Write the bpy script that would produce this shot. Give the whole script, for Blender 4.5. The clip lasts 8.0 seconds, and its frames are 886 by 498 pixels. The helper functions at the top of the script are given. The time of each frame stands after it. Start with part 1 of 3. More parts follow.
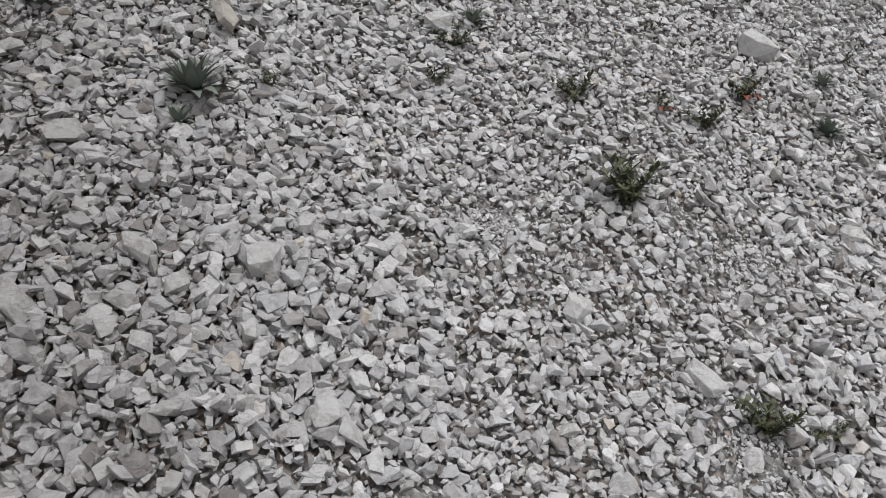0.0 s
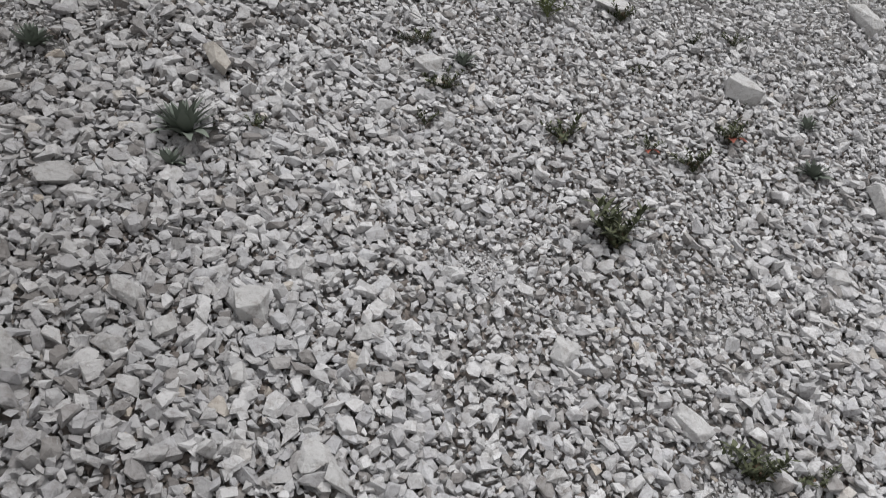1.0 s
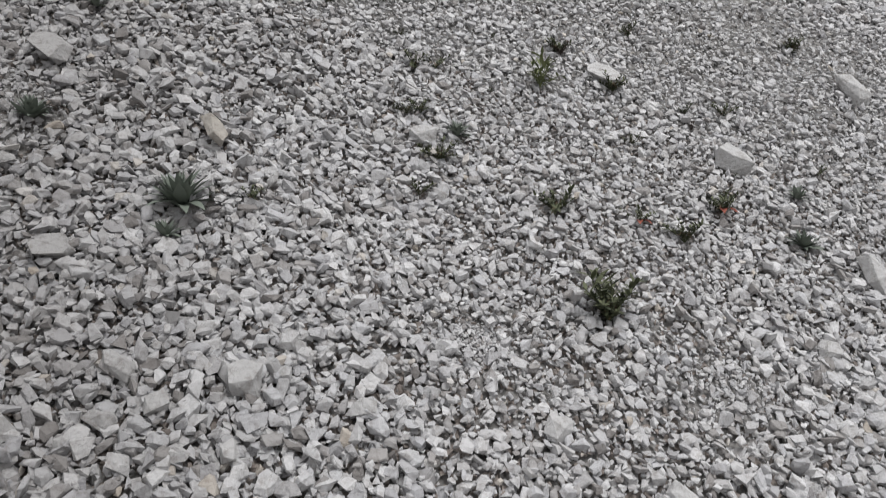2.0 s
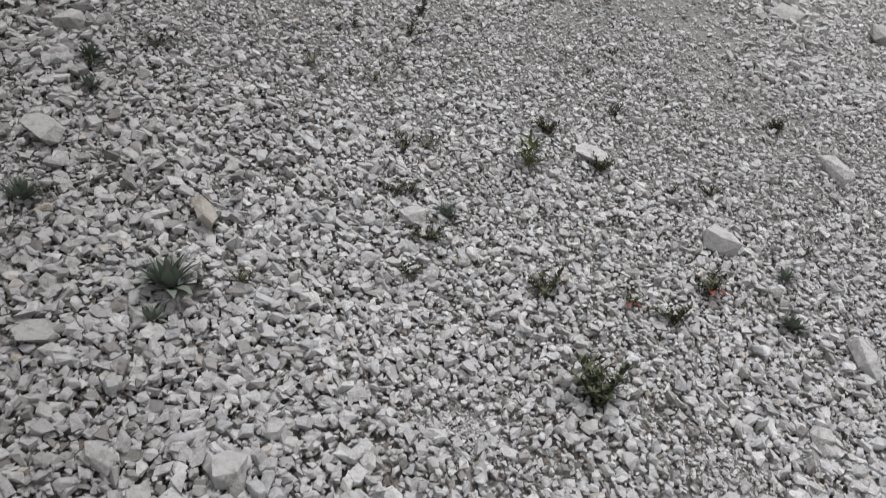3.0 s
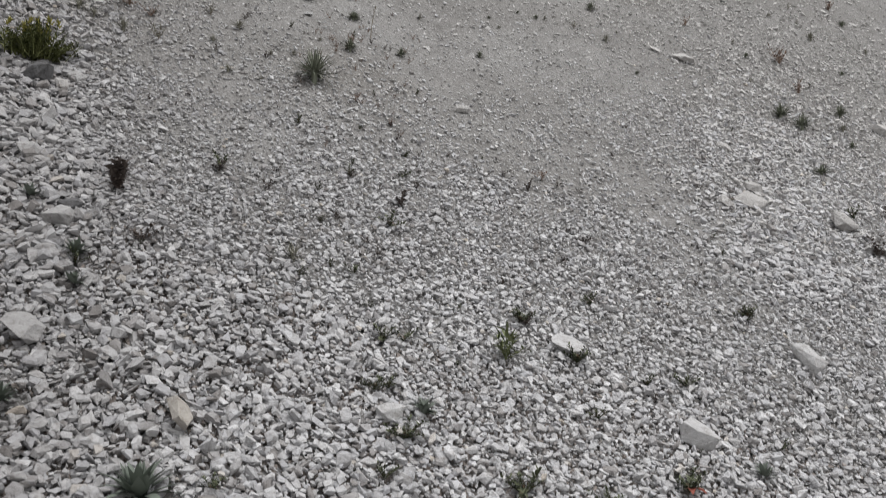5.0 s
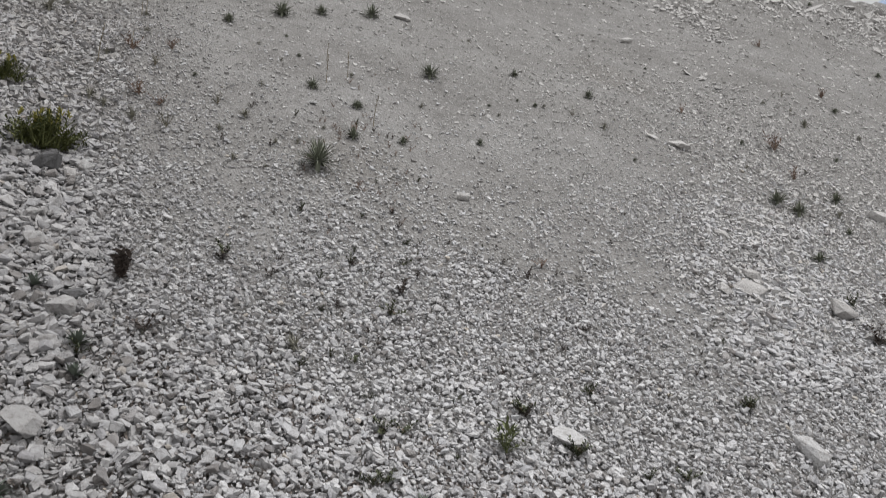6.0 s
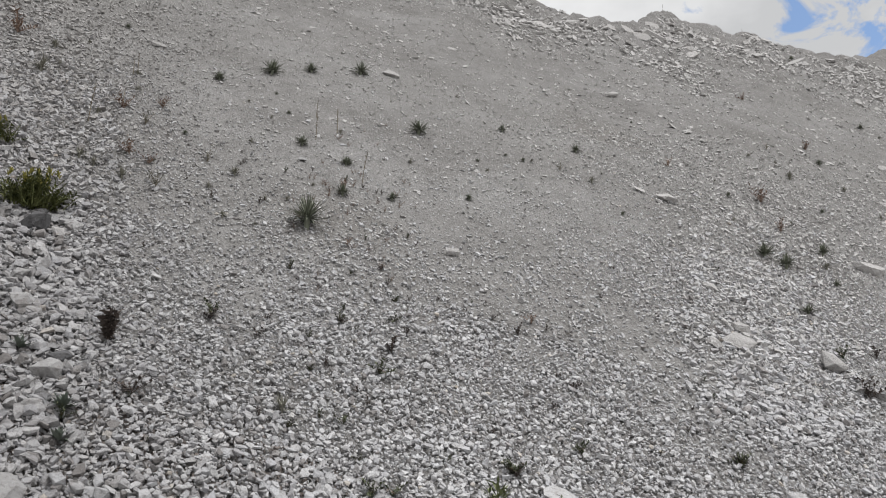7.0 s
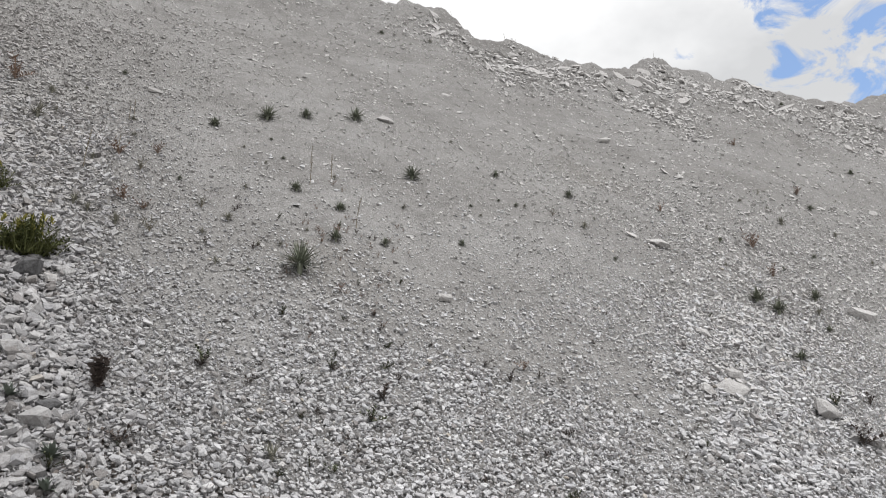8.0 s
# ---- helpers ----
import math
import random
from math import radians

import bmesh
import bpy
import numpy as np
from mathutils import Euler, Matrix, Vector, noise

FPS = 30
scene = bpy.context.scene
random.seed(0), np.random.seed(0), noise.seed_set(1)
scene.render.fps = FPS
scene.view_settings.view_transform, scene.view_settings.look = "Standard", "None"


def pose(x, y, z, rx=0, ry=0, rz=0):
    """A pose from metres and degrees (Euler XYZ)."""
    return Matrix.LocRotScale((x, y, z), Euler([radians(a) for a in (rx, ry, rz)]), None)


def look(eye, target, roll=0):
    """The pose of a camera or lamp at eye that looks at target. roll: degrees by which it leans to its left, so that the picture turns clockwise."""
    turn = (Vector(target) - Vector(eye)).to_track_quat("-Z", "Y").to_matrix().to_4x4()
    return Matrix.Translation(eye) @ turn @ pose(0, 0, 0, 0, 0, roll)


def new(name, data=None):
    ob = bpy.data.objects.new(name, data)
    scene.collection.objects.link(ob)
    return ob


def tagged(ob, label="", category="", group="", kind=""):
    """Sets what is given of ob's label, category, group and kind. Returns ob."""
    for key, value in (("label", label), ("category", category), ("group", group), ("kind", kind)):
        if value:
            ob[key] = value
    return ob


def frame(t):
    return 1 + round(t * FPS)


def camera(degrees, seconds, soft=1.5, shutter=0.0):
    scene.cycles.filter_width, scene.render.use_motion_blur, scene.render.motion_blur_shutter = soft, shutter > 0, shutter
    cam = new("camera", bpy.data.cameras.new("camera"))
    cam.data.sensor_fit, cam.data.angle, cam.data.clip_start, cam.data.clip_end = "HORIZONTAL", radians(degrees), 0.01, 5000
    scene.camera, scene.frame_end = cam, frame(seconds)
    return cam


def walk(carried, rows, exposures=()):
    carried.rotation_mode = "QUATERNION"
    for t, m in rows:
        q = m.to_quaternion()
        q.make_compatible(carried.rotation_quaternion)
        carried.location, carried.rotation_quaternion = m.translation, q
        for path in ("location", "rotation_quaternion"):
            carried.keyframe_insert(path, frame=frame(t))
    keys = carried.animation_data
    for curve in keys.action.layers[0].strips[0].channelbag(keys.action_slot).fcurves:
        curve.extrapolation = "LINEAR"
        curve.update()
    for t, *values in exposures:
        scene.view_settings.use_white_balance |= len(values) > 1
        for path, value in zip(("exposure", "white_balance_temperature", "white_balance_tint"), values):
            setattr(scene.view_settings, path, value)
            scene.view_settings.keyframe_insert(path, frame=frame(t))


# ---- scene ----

# camera: carried by someone standing low on the scree, tilting up from the stones to the crest
cam = camera(54.0, 8.0, soft=0.9, shutter=0.45)
EYE = 1.65
ROWS = [  # seconds, x, y, z above the first eye, yaw, pitch, lean
    (0.0, 0.000, 0.000, 0.000, 0.00, -13.18, 0.00),
    (0.5, 0.004, 0.000, 0.008, -0.24, -12.34, 0.29),
    (1.0, 0.009, -0.004, 0.025, -0.48, -11.09, 0.38),
    (1.5, 0.009, -0.007, 0.048, -0.63, -9.50, 0.54),
    (3.0, 0.006, 0.006, 0.120, -1.56, -3.56, 1.08),
    (3.5, 0.008, 0.008, 0.144, -1.92, -0.83, 1.21),
    (4.0, 0.011, 0.002, 0.173, -2.39, 2.51, 1.04),
    (4.5, 0.012, -0.013, 0.194, -2.64, 4.67, 1.05),
    (6.0, 0.009, -0.054, 0.258, -2.49, 12.08, 1.47),
    (6.5, 0.011, -0.064, 0.268, -2.76, 14.04, 1.27),
    (7.0, 0.015, -0.066, 0.282, -3.05, 15.43, 0.88),
    (7.5, 0.020, -0.068, 0.284, -3.23, 16.95, 0.82),
    (8.0, 0.023, -0.079, 0.294, -3.38, 18.26, 0.86),
]


def carried_pose(x, y, z, yaw, pitch, lean):
    eye = Vector((x, y, EYE + z))
    a, b = radians(yaw), radians(pitch)
    ahead = Vector((-math.sin(a) * math.cos(b), math.cos(a) * math.cos(b), math.sin(b)))
    return look(eye, eye + ahead, lean)


EXPOSURES = [(0.0, 0.37), (3.5, 0.40), (6.0, 0.41), (6.5, 0.41), (7.0, 0.45), (7.5, 0.55), (8.0, 0.67)]
walk(cam, [(t, carried_pose(*row)) for t, *row in ROWS], EXPOSURES)


# ---- light: bright broken cloud, the sun veiled, high over the slope ----
SUN_DIR = Vector((0.28, -0.20, 0.94)).normalized()  # towards the sun
world = bpy.data.worlds.new("sky")
scene.world = world
world.use_nodes = True
wt = world.node_tree
wt.nodes.clear()


def wnode(kind, **values):
    n = wt.nodes.new(kind)
    for key, value in values.items():
        n.inputs[key].default_value = value
    return n


sky = wt.nodes.new("ShaderNodeTexSky")
sky.sky_type, sky.sun_disc, sky.ozone_density = "NISHITA", False, 1.2
sky.sun_elevation = math.asin(SUN_DIR.z)
sky.sun_rotation = math.atan2(SUN_DIR.x, SUN_DIR.y)
coord = wt.nodes.new("ShaderNodeTexCoord")
stretch = wt.nodes.new("ShaderNodeMapping")
stretch.inputs["Scale"].default_value = (1.0, 1.0, 1.7)
stretch.inputs["Location"].default_value = (0.35, 0.1, 0.2)
wt.links.new(coord.outputs["Generated"], stretch.inputs["Vector"])
puffs = wnode("ShaderNodeTexNoise", Scale=13.0, Detail=10.0, Roughness=0.6, Distortion=0.6)
broad = wnode("ShaderNodeTexNoise", Scale=2.2, Detail=6.0, Roughness=0.55)
for n in (puffs, broad):
    wt.links.new(stretch.outputs["Vector"], n.inputs["Vector"])
# a wide gap in the cloud in the direction of the low end of the crest
gap = wt.nodes.new("ShaderNodeVectorMath")
gap.operation = "DOT_PRODUCT"
gap.inputs[1].default_value = Vector((0.470, 0.750, 0.462)).normalized()
wt.links.new(coord.outputs["Generated"], gap.inputs[0])
gap_ramp = wnode("ShaderNodeMapRange", **{"From Min": 0.988, "From Max": 0.9985, "To Min": 0.0, "To Max": 0.135})
wt.links.new(gap.outputs["Value"], gap_ramp.inputs["Value"])
cover = wt.nodes.new("ShaderNodeMath")
cover.operation = "SUBTRACT"
wt.links.new(puffs.outputs["Fac"], cover.inputs[0])
wt.links.new(gap_ramp.outputs["Result"], cover.inputs[1])
cover_ramp = wnode("ShaderNodeMapRange", **{"From Min": 0.285, "From Max": 0.37})
wt.links.new(cover.outputs["Value"], cover_ramp.inputs["Value"])
cloud = wt.nodes.new("ShaderNodeValToRGB")
cloud.color_ramp.elements[0].position, cloud.color_ramp.elements[0].color = 0.38, (0.43, 0.435, 0.443, 1)
cloud.color_ramp.elements[1].position, cloud.color_ramp.elements[1].color = 0.58, (0.67, 0.671, 0.675, 1)
wt.links.new(broad.outputs["Fac"], cloud.inputs["Fac"])
dim = wt.nodes.new("ShaderNodeVectorMath")
dim.operation = "SCALE"
dim.inputs["Scale"].default_value = 0.13
wt.links.new(sky.outputs["Color"], dim.inputs[0])
mix = wt.nodes.new("ShaderNodeMix")
mix.data_type = "RGBA"
wt.links.new(cover_ramp.outputs["Result"], mix.inputs["Factor"])
wt.links.new(dim.outputs["Vector"], mix.inputs["A"])
wt.links.new(cloud.outputs["Color"], mix.inputs["B"])
back = wnode("ShaderNodeBackground", Strength=1.0)
wt.links.new(mix.outputs["Result"], back.inputs["Color"])
wout = wt.nodes.new("ShaderNodeOutputWorld")
wt.links.new(back.outputs["Background"], wout.inputs["Surface"])

sun_data = bpy.data.lights.new("sun", "SUN")
sun_data.energy, sun_data.angle, sun_data.color = 1.9, radians(24), (1.0, 0.99, 0.985)
sun = new("sun", sun_data)
sun.matrix_world = look(SUN_DIR * 50, (0, 0, 0))


# ---- materials ----
class Nodes:
    """A small builder for one node material."""

    def __init__(self, name):
        self.mat = bpy.data.materials.new(name)
        self.mat.use_nodes = True
        self.tree = self.mat.node_tree
        self.tree.nodes.clear()
        out = self.add("ShaderNodeOutputMaterial")
        self.bsdf = self.add("ShaderNodeBsdfPrincipled")
        self.link(self.bsdf.outputs["BSDF"], out.inputs["Surface"])
        self.where = self.add("ShaderNodeNewGeometry")

    def add(self, kind):
        return self.tree.nodes.new(kind)

    def link(self, a, b):
        self.tree.links.new(a, b)

    def noise(self, scale, detail=4.0, rough=0.55, vector=None):
        n = self.add("ShaderNodeTexNoise")
        n.inputs["Scale"].default_value, n.inputs["Detail"].default_value, n.inputs["Roughness"].default_value = scale, detail, rough
        self.link(vector or self.where.outputs["Position"], n.inputs["Vector"])
        return n.outputs["Fac"]

    def ramp(self, value, stops):
        r = self.add("ShaderNodeValToRGB")
        while len(r.color_ramp.elements) < len(stops):
            r.color_ramp.elements.new(0.5)
        for element, (at, colour) in zip(r.color_ramp.elements, stops):
            element.position, element.color = at, (*colour, 1)
        self.link(value, r.inputs["Fac"])
        return r.outputs["Color"]

    def range(self, value, a, b, c, d):
        r = self.add("ShaderNodeMapRange")
        for key, v in zip(("From Min", "From Max", "To Min", "To Max"), (a, b, c, d)):
            r.inputs[key].default_value = v
        self.link(value, r.inputs["Value"])
        return r.outputs["Result"]

    def blend(self, kind, fac, a, b):
        m = self.add("ShaderNodeMix")
        m.data_type, m.blend_type = "RGBA", kind
        for value, socket in ((fac, "Factor"), (a, "A"), (b, "B")):
            if isinstance(value, (int, float)):
                m.inputs[socket].default_value = value
            elif isinstance(value, tuple):
                m.inputs[socket].default_value = (*value, 1)
            else:
                self.link(value, m.inputs[socket])
        return m.outputs["Result"]

    def relief(self, height, strength, distance):
        b = self.add("ShaderNodeBump")
        b.inputs["Strength"].default_value, b.inputs["Distance"].default_value = strength, distance
        self.link(height, b.inputs["Height"])
        self.link(b.outputs["Normal"], self.bsdf.inputs["Normal"])

    def finish(self, colour, rough, specular=0.3):
        if isinstance(colour, tuple):
            self.bsdf.inputs["Base Color"].default_value = (*colour, 1)
        else:
            self.link(colour, self.bsdf.inputs["Base Color"])
        if isinstance(rough, (int, float)):
            self.bsdf.inputs["Roughness"].default_value = rough
        else:
            self.link(rough, self.bsdf.inputs["Roughness"])
        self.bsdf.inputs["Specular IOR Level"].default_value = specular
        return self.mat


def chalk_material(name, per_object=False, tint=None):
    """Broken chalk marl: pale grey, a few cream or rusty pieces, dusty, finely pitted."""
    n = Nodes(name)
    if per_object:
        luck = n.add("ShaderNodeObjectInfo").outputs["Random"]
    else:
        luck = n.where.outputs["Random Per Island"]
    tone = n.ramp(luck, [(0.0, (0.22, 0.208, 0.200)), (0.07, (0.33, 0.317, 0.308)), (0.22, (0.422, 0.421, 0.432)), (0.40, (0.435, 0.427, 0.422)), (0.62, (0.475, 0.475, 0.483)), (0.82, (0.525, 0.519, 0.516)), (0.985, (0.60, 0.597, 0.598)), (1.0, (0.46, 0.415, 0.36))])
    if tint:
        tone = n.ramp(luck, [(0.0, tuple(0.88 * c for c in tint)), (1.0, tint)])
    stains = n.range(n.noise(55, 6, 0.7), 0.34, 0.62, 0.0, 1.0)
    grey = n.blend("MULTIPLY", 1.0, tone, n.ramp(stains, [(0.0, (0.72, 0.695, 0.675)), (0.5, (0.97, 0.967, 0.967)), (1.0, (1.05, 1.05, 1.05))]))
    specks = n.range(n.noise(420, 3, 0.7), 0.3, 0.42, 0.8, 1.0)
    colour = n.blend("MULTIPLY", 1.0, grey, n.ramp(specks, [(0.0, (0.55, 0.53, 0.5)), (1.0, (1, 1, 1))]))
    # the tone is darker and greyer on one side, paler on the other
    place = n.add("ShaderNodeSeparateXYZ")
    n.link(n.where.outputs["Position"], place.inputs["Vector"])
    ratio = n.add("ShaderNodeMath")
    ratio.operation = "DIVIDE"
    n.link(place.outputs["X"], ratio.inputs[0])
    n.link(place.outputs["Y"], ratio.inputs[1])
    wobble = n.add("ShaderNodeMath")
    wobble.operation = "MULTIPLY_ADD"
    n.link(n.noise(1.6, 4, 0.6), wobble.inputs[0])
    wobble.inputs[1].default_value = 0.35
    n.link(ratio.outputs["Value"], wobble.inputs[2])
    side_tone = n.range(wobble.outputs["Value"], -0.25, 0.25, 0.0, 1.0)
    colour = n.blend("MULTIPLY", 1.0, colour, n.ramp(side_tone, [(0.0, (0.81, 0.802, 0.803)), (0.6, (1.05, 1.05, 1.06)), (1.0, (1.15, 1.15, 1.163))]))
    lumps = n.add("ShaderNodeMath")
    lumps.operation = "MULTIPLY_ADD"
    n.link(n.noise(38, 3, 0.5), lumps.inputs[0])
    lumps.inputs[1].default_value = 1.3
    n.link(n.noise(95, 10, 0.72), lumps.inputs[2])
    n.relief(lumps.outputs["Value"], 0.8, 0.011)
    return n.finish(colour, 0.92, 0.2)


def dust_material():
    """Fine crushed chalk and marl dust with grit, damp brownish patches and small dark pits."""
    n = Nodes("chalk_dust")
    patches = n.noise(0.9, 6, 0.6)
    base = n.ramp(patches, [(0.28, (0.197, 0.191, 0.185)), (0.5, (0.246, 0.2405, 0.2355)), (0.70, (0.288, 0.2845, 0.281))])
    # bare soil showing through in two places
    for centre, reach in (((1.95, 7.6, 5.30), 0.75), ((-0.26, 4.35, 3.32), 0.62)):
        gone = n.add("ShaderNodeVectorMath")
        gone.operation = "DISTANCE"
        n.link(n.where.outputs["Position"], gone.inputs[0])
        gone.inputs[1].default_value = centre
        ragged = n.add("ShaderNodeMath")
        ragged.operation = "MULTIPLY_ADD"
        n.link(n.noise(4.5, 6, 0.65), ragged.inputs[0])
        ragged.inputs[1].default_value = 0.8
        n.link(gone.outputs["Value"], ragged.inputs[2])
        base = n.blend("MIX", n.range(ragged.outputs["Value"], reach + 0.25, reach - 0.05, 0.0, 0.4), base, (0.200, 0.188, 0.174))
    mottle = n.range(n.noise(6.5, 6, 0.68), 0.32, 0.68, 0.0, 1.0)
    base = n.blend("MULTIPLY", 1.0, base, n.ramp(mottle, [(0.0, (0.80, 0.795, 0.79)), (0.5, (1, 1, 1)), (1.0, (1.13, 1.13, 1.13))]))
    bits = n.add("ShaderNodeTexVoronoi")
    bits.inputs["Scale"].default_value = 34
    n.link(n.where.outputs["Position"], bits.inputs["Vector"])
    pale = n.blend("MULTIPLY", 1.0, n.ramp(bits.outputs["Distance"], [(0.30, (1, 1, 1)), (0.42, (0, 0, 0))]), n.ramp(bits.outputs["Color"], [(0.45, (0, 0, 0)), (0.6, (1, 1, 1))]))
    base = n.blend("MIX", n.range(pale, 0.0, 1.0, 0.0, 0.6), base, (0.40, 0.396, 0.39))
    grit = n.add("ShaderNodeTexVoronoi")
    grit.inputs["Scale"].default_value = 75
    n.link(n.where.outputs["Position"], grit.inputs["Vector"])
    crumb = n.ramp(grit.outputs["Distance"], [(0.0, (1.12, 1.11, 1.1)), (0.45, (0.95, 0.94, 0.93)), (0.75, (0.66, 0.64, 0.62))])
    colour = n.blend("MULTIPLY", 0.75, base, crumb)
    fine = n.range(n.noise(260, 4, 0.7), 0.3, 0.7, 0.7, 1.12)
    colour = n.blend("MULTIPLY", 0.8, colour, n.ramp(fine, [(0.0, (0.6, 0.59, 0.58)), (1.0, (1, 1, 1))]))
    height = n.add("ShaderNodeMath")
    height.operation = "SUBTRACT"
    n.link(n.noise(45, 8, 0.7), height.inputs[0])
    n.link(grit.outputs["Distance"], height.inputs[1])
    n.relief(height.outputs["Value"], 0.7, 0.012)
    return n.finish(colour, 0.95, 0.15)


def leaf_material(name, dark, light, dry=None):
    n = Nodes(name)
    luck = n.where.outputs["Random Per Island"]
    stops = [(0.0, dark), (0.8, light)]
    if dry:
        stops = [(0.0, dark), (0.78, light), (0.92, light), (0.96, dry)]
    colour = n.ramp(luck, stops)
    shade = n.range(n.noise(90, 3), 0.3, 0.7, 0.75, 1.1)
    colour = n.blend("MULTIPLY", 0.7, colour, n.ramp(shade, [(0.0, (0.6, 0.6, 0.6)), (1.0, (1, 1, 1))]))
    return n.finish(colour, 0.65, 0.3)


CHALK = chalk_material("chalk")
CHALK_SINGLE = chalk_material("chalk_piece", True)
# for the deep layer: brown dirt, plus gap shade put into the colour
DIRTY_SHADED = chalk_material("dirty_shaded_chalk", False, (0.30, 0.265, 0.24))
PALE = chalk_material("pale_chalk", True, (0.485, 0.48, 0.475))
DUSTY = chalk_material("dusty_chalk", False, (0.485, 0.473, 0.460))
DUSTY_SINGLE = chalk_material("dusty_chalk_piece", True, (0.435, 0.423, 0.410))
DUST = dust_material()
GREY_GREEN = leaf_material("grey_green_leaf", (0.065, 0.082, 0.066), (0.165, 0.188, 0.158))
TUFT_GREEN = leaf_material("tuft_leaf", (0.095, 0.107, 0.078), (0.215, 0.23, 0.175))
PALE_GREEN = leaf_material("pale_green_leaf", (0.15, 0.15, 0.12), (0.27, 0.26, 0.215))
OLIVE = leaf_material("olive_leaf", (0.032, 0.04, 0.024), (0.095, 0.105, 0.058), (0.13, 0.08, 0.05))
YELLOW_GREEN = leaf_material("yellow_green_leaf", (0.06, 0.08, 0.035), (0.16, 0.18, 0.085))
BUSH_GREEN = leaf_material("bush_leaf", (0.04, 0.052, 0.018), (0.135, 0.145, 0.05))
YELLOW = leaf_material("yellow_flower", (0.20, 0.19, 0.04), (0.32, 0.29, 0.08))
DRY = leaf_material("dry_brown", (0.048, 0.039, 0.035), (0.118, 0.095, 0.082))
STRAW = leaf_material("straw", (0.13, 0.107, 0.075), (0.24, 0.205, 0.15))
RUST = leaf_material("rusty_leaf", (0.15, 0.095, 0.07), (0.27, 0.19, 0.145))
RED = leaf_material("red_leaf", (0.18, 0.05, 0.035), (0.27, 0.085, 0.06))


# ---- the lie of the land ----
rng = np.random.default_rng(11)
WAVES = [(rng.uniform(0, 2 * math.pi), rng.uniform(0, 2 * math.pi), length) for length in np.geomspace(0.25, 4.5, 26)]


def swell(x, y):
    """Gentle unevenness of the scree, a few centimetres."""
    z = np.zeros_like(np.asarray(x, float) + np.asarray(y, float))
    for way, phase, length in WAVES:
        k = 2 * math.pi / length
        z = z + 0.0035 * length ** 0.9 * np.sin(k * (x * math.cos(way) + y * math.sin(way)) + phase)
    return z


def craggy(x, y):
    """Ragged small ledges of the broken rock under the crest."""
    a = np.sin(4.1 * x + 2.3 * np.sin(1.7 * y)) * np.sin(5.3 * y + 1.9 * np.sin(2.3 * x))
    b = np.sin(11.3 * x - 3.1 * y + 1.7 * np.sin(4.7 * y)) * np.sin(9.1 * y + 2.2 * np.sin(6.1 * x))
    return 0.075 * a + 0.045 * np.sign(b) * np.abs(b) ** 0.5


CREST_BUMPS = [(0.55, 0.25, 0.3), (2.0, 0.62, 0.42), (3.1, 0.2, 0.3), (5.2, 0.35, 0.45), (7.15, 0.3, 0.3), (12.2, 1.7, 1.9)]


def bend(x, at, sharp):
    return 1 / (1 + np.exp(np.clip(-(x - at) * sharp, -60, 60)))


def crest_line(x):
    y = 12.5 + 0.3 * x + 0.05 * np.sin(7.3 * x + 0.5) + 0.04 * np.sin(13.1 * x)
    for at, tall, wide in CREST_BUMPS:
        y = y + tall * np.exp(-(((x - at) / wide) ** 2))
    return y + 1.45 * bend(-x, -1.2, 8) + 1.1 * bend(x, 4.5, 4.5) - 0.45 * bend(x, 7.5, 9)


def land(x, y):
    """Height of the ground: a concave scree slope, a ragged crest, a flat quarry floor behind."""
    x, y = np.asarray(x, float), np.asarray(y, float)
    yy = np.clip(y, -12, 30)
    slope = 0.707 * yy - 0.265 * np.clip(x, -25, 22) + 0.0077 * np.maximum(yy, 0) ** 2
    rough = swell(x, y) * (1 + np.clip((y - 5) / 4, 0, 1.2)) + craggy(x, y) * np.clip((y - 0.3 * x - 9.5) / 2.5, 0, 1)
    yc = crest_line(np.clip(x, -25, 22))
    top = 0.707 * yc - 0.265 * np.clip(x, -25, 22) + 0.0077 * yc**2 - 0.45 * (y - yc)
    z = np.minimum(slope, top) - 0.25 * np.maximum(0.3 - np.abs(slope - top), 0) ** 2 / 0.3 + rough
    return np.maximum(z, -5.0 + 0.3 * swell(x, y))


def land_normal(x, y, e=0.04):
    gx = (land(x + e, y) - land(x - e, y)) / (2 * e)
    gy = (land(x, y + e) - land(x, y - e)) / (2 * e)
    n = np.stack([-gx, -gy, np.ones_like(gx)], -1)
    return n / np.linalg.norm(n, axis=-1, keepdims=True)


def mesh_from(name, verts, faces, material, smooth=False):
    """A mesh from arrays of vertices and of triangles or quads."""
    mesh = bpy.data.meshes.new(name)
    faces = np.asarray(faces, np.int32)
    mesh.vertices.add(len(verts))
    mesh.vertices.foreach_set("co", np.asarray(verts, np.float32).ravel())
    mesh.loops.add(faces.size)
    mesh.loops.foreach_set("vertex_index", faces.ravel())
    mesh.polygons.add(len(faces))
    mesh.polygons.foreach_set("loop_start", np.arange(len(faces), dtype=np.int32) * faces.shape[1])
    mesh.update(calc_edges=True)
    mesh.polygons.foreach_set("use_smooth", np.full(len(faces), smooth))
    mesh.materials.append(material)
    mesh.validate()
    return mesh


def graded(low, fine_low, fine_high, high, step, growth):
    """Coordinates with an even fine stretch, widening outwards on both sides."""
    mid = list(np.arange(fine_low, fine_high, step))
    s, v, up = step, fine_high, []
    while v < high:
        up.append(v)
        s *= growth
        v += s
    s, v, down = step, fine_low - step, []
    while v > low:
        down.append(v)
        s *= growth
        v -= s
    return np.array([low] + down[::-1] + mid + up + [high])


def hump(x, y, cx, cy, wx, wy):
    return np.exp(-(((x - cx) / wx) ** 2) - ((y - cy) / wy) ** 2)


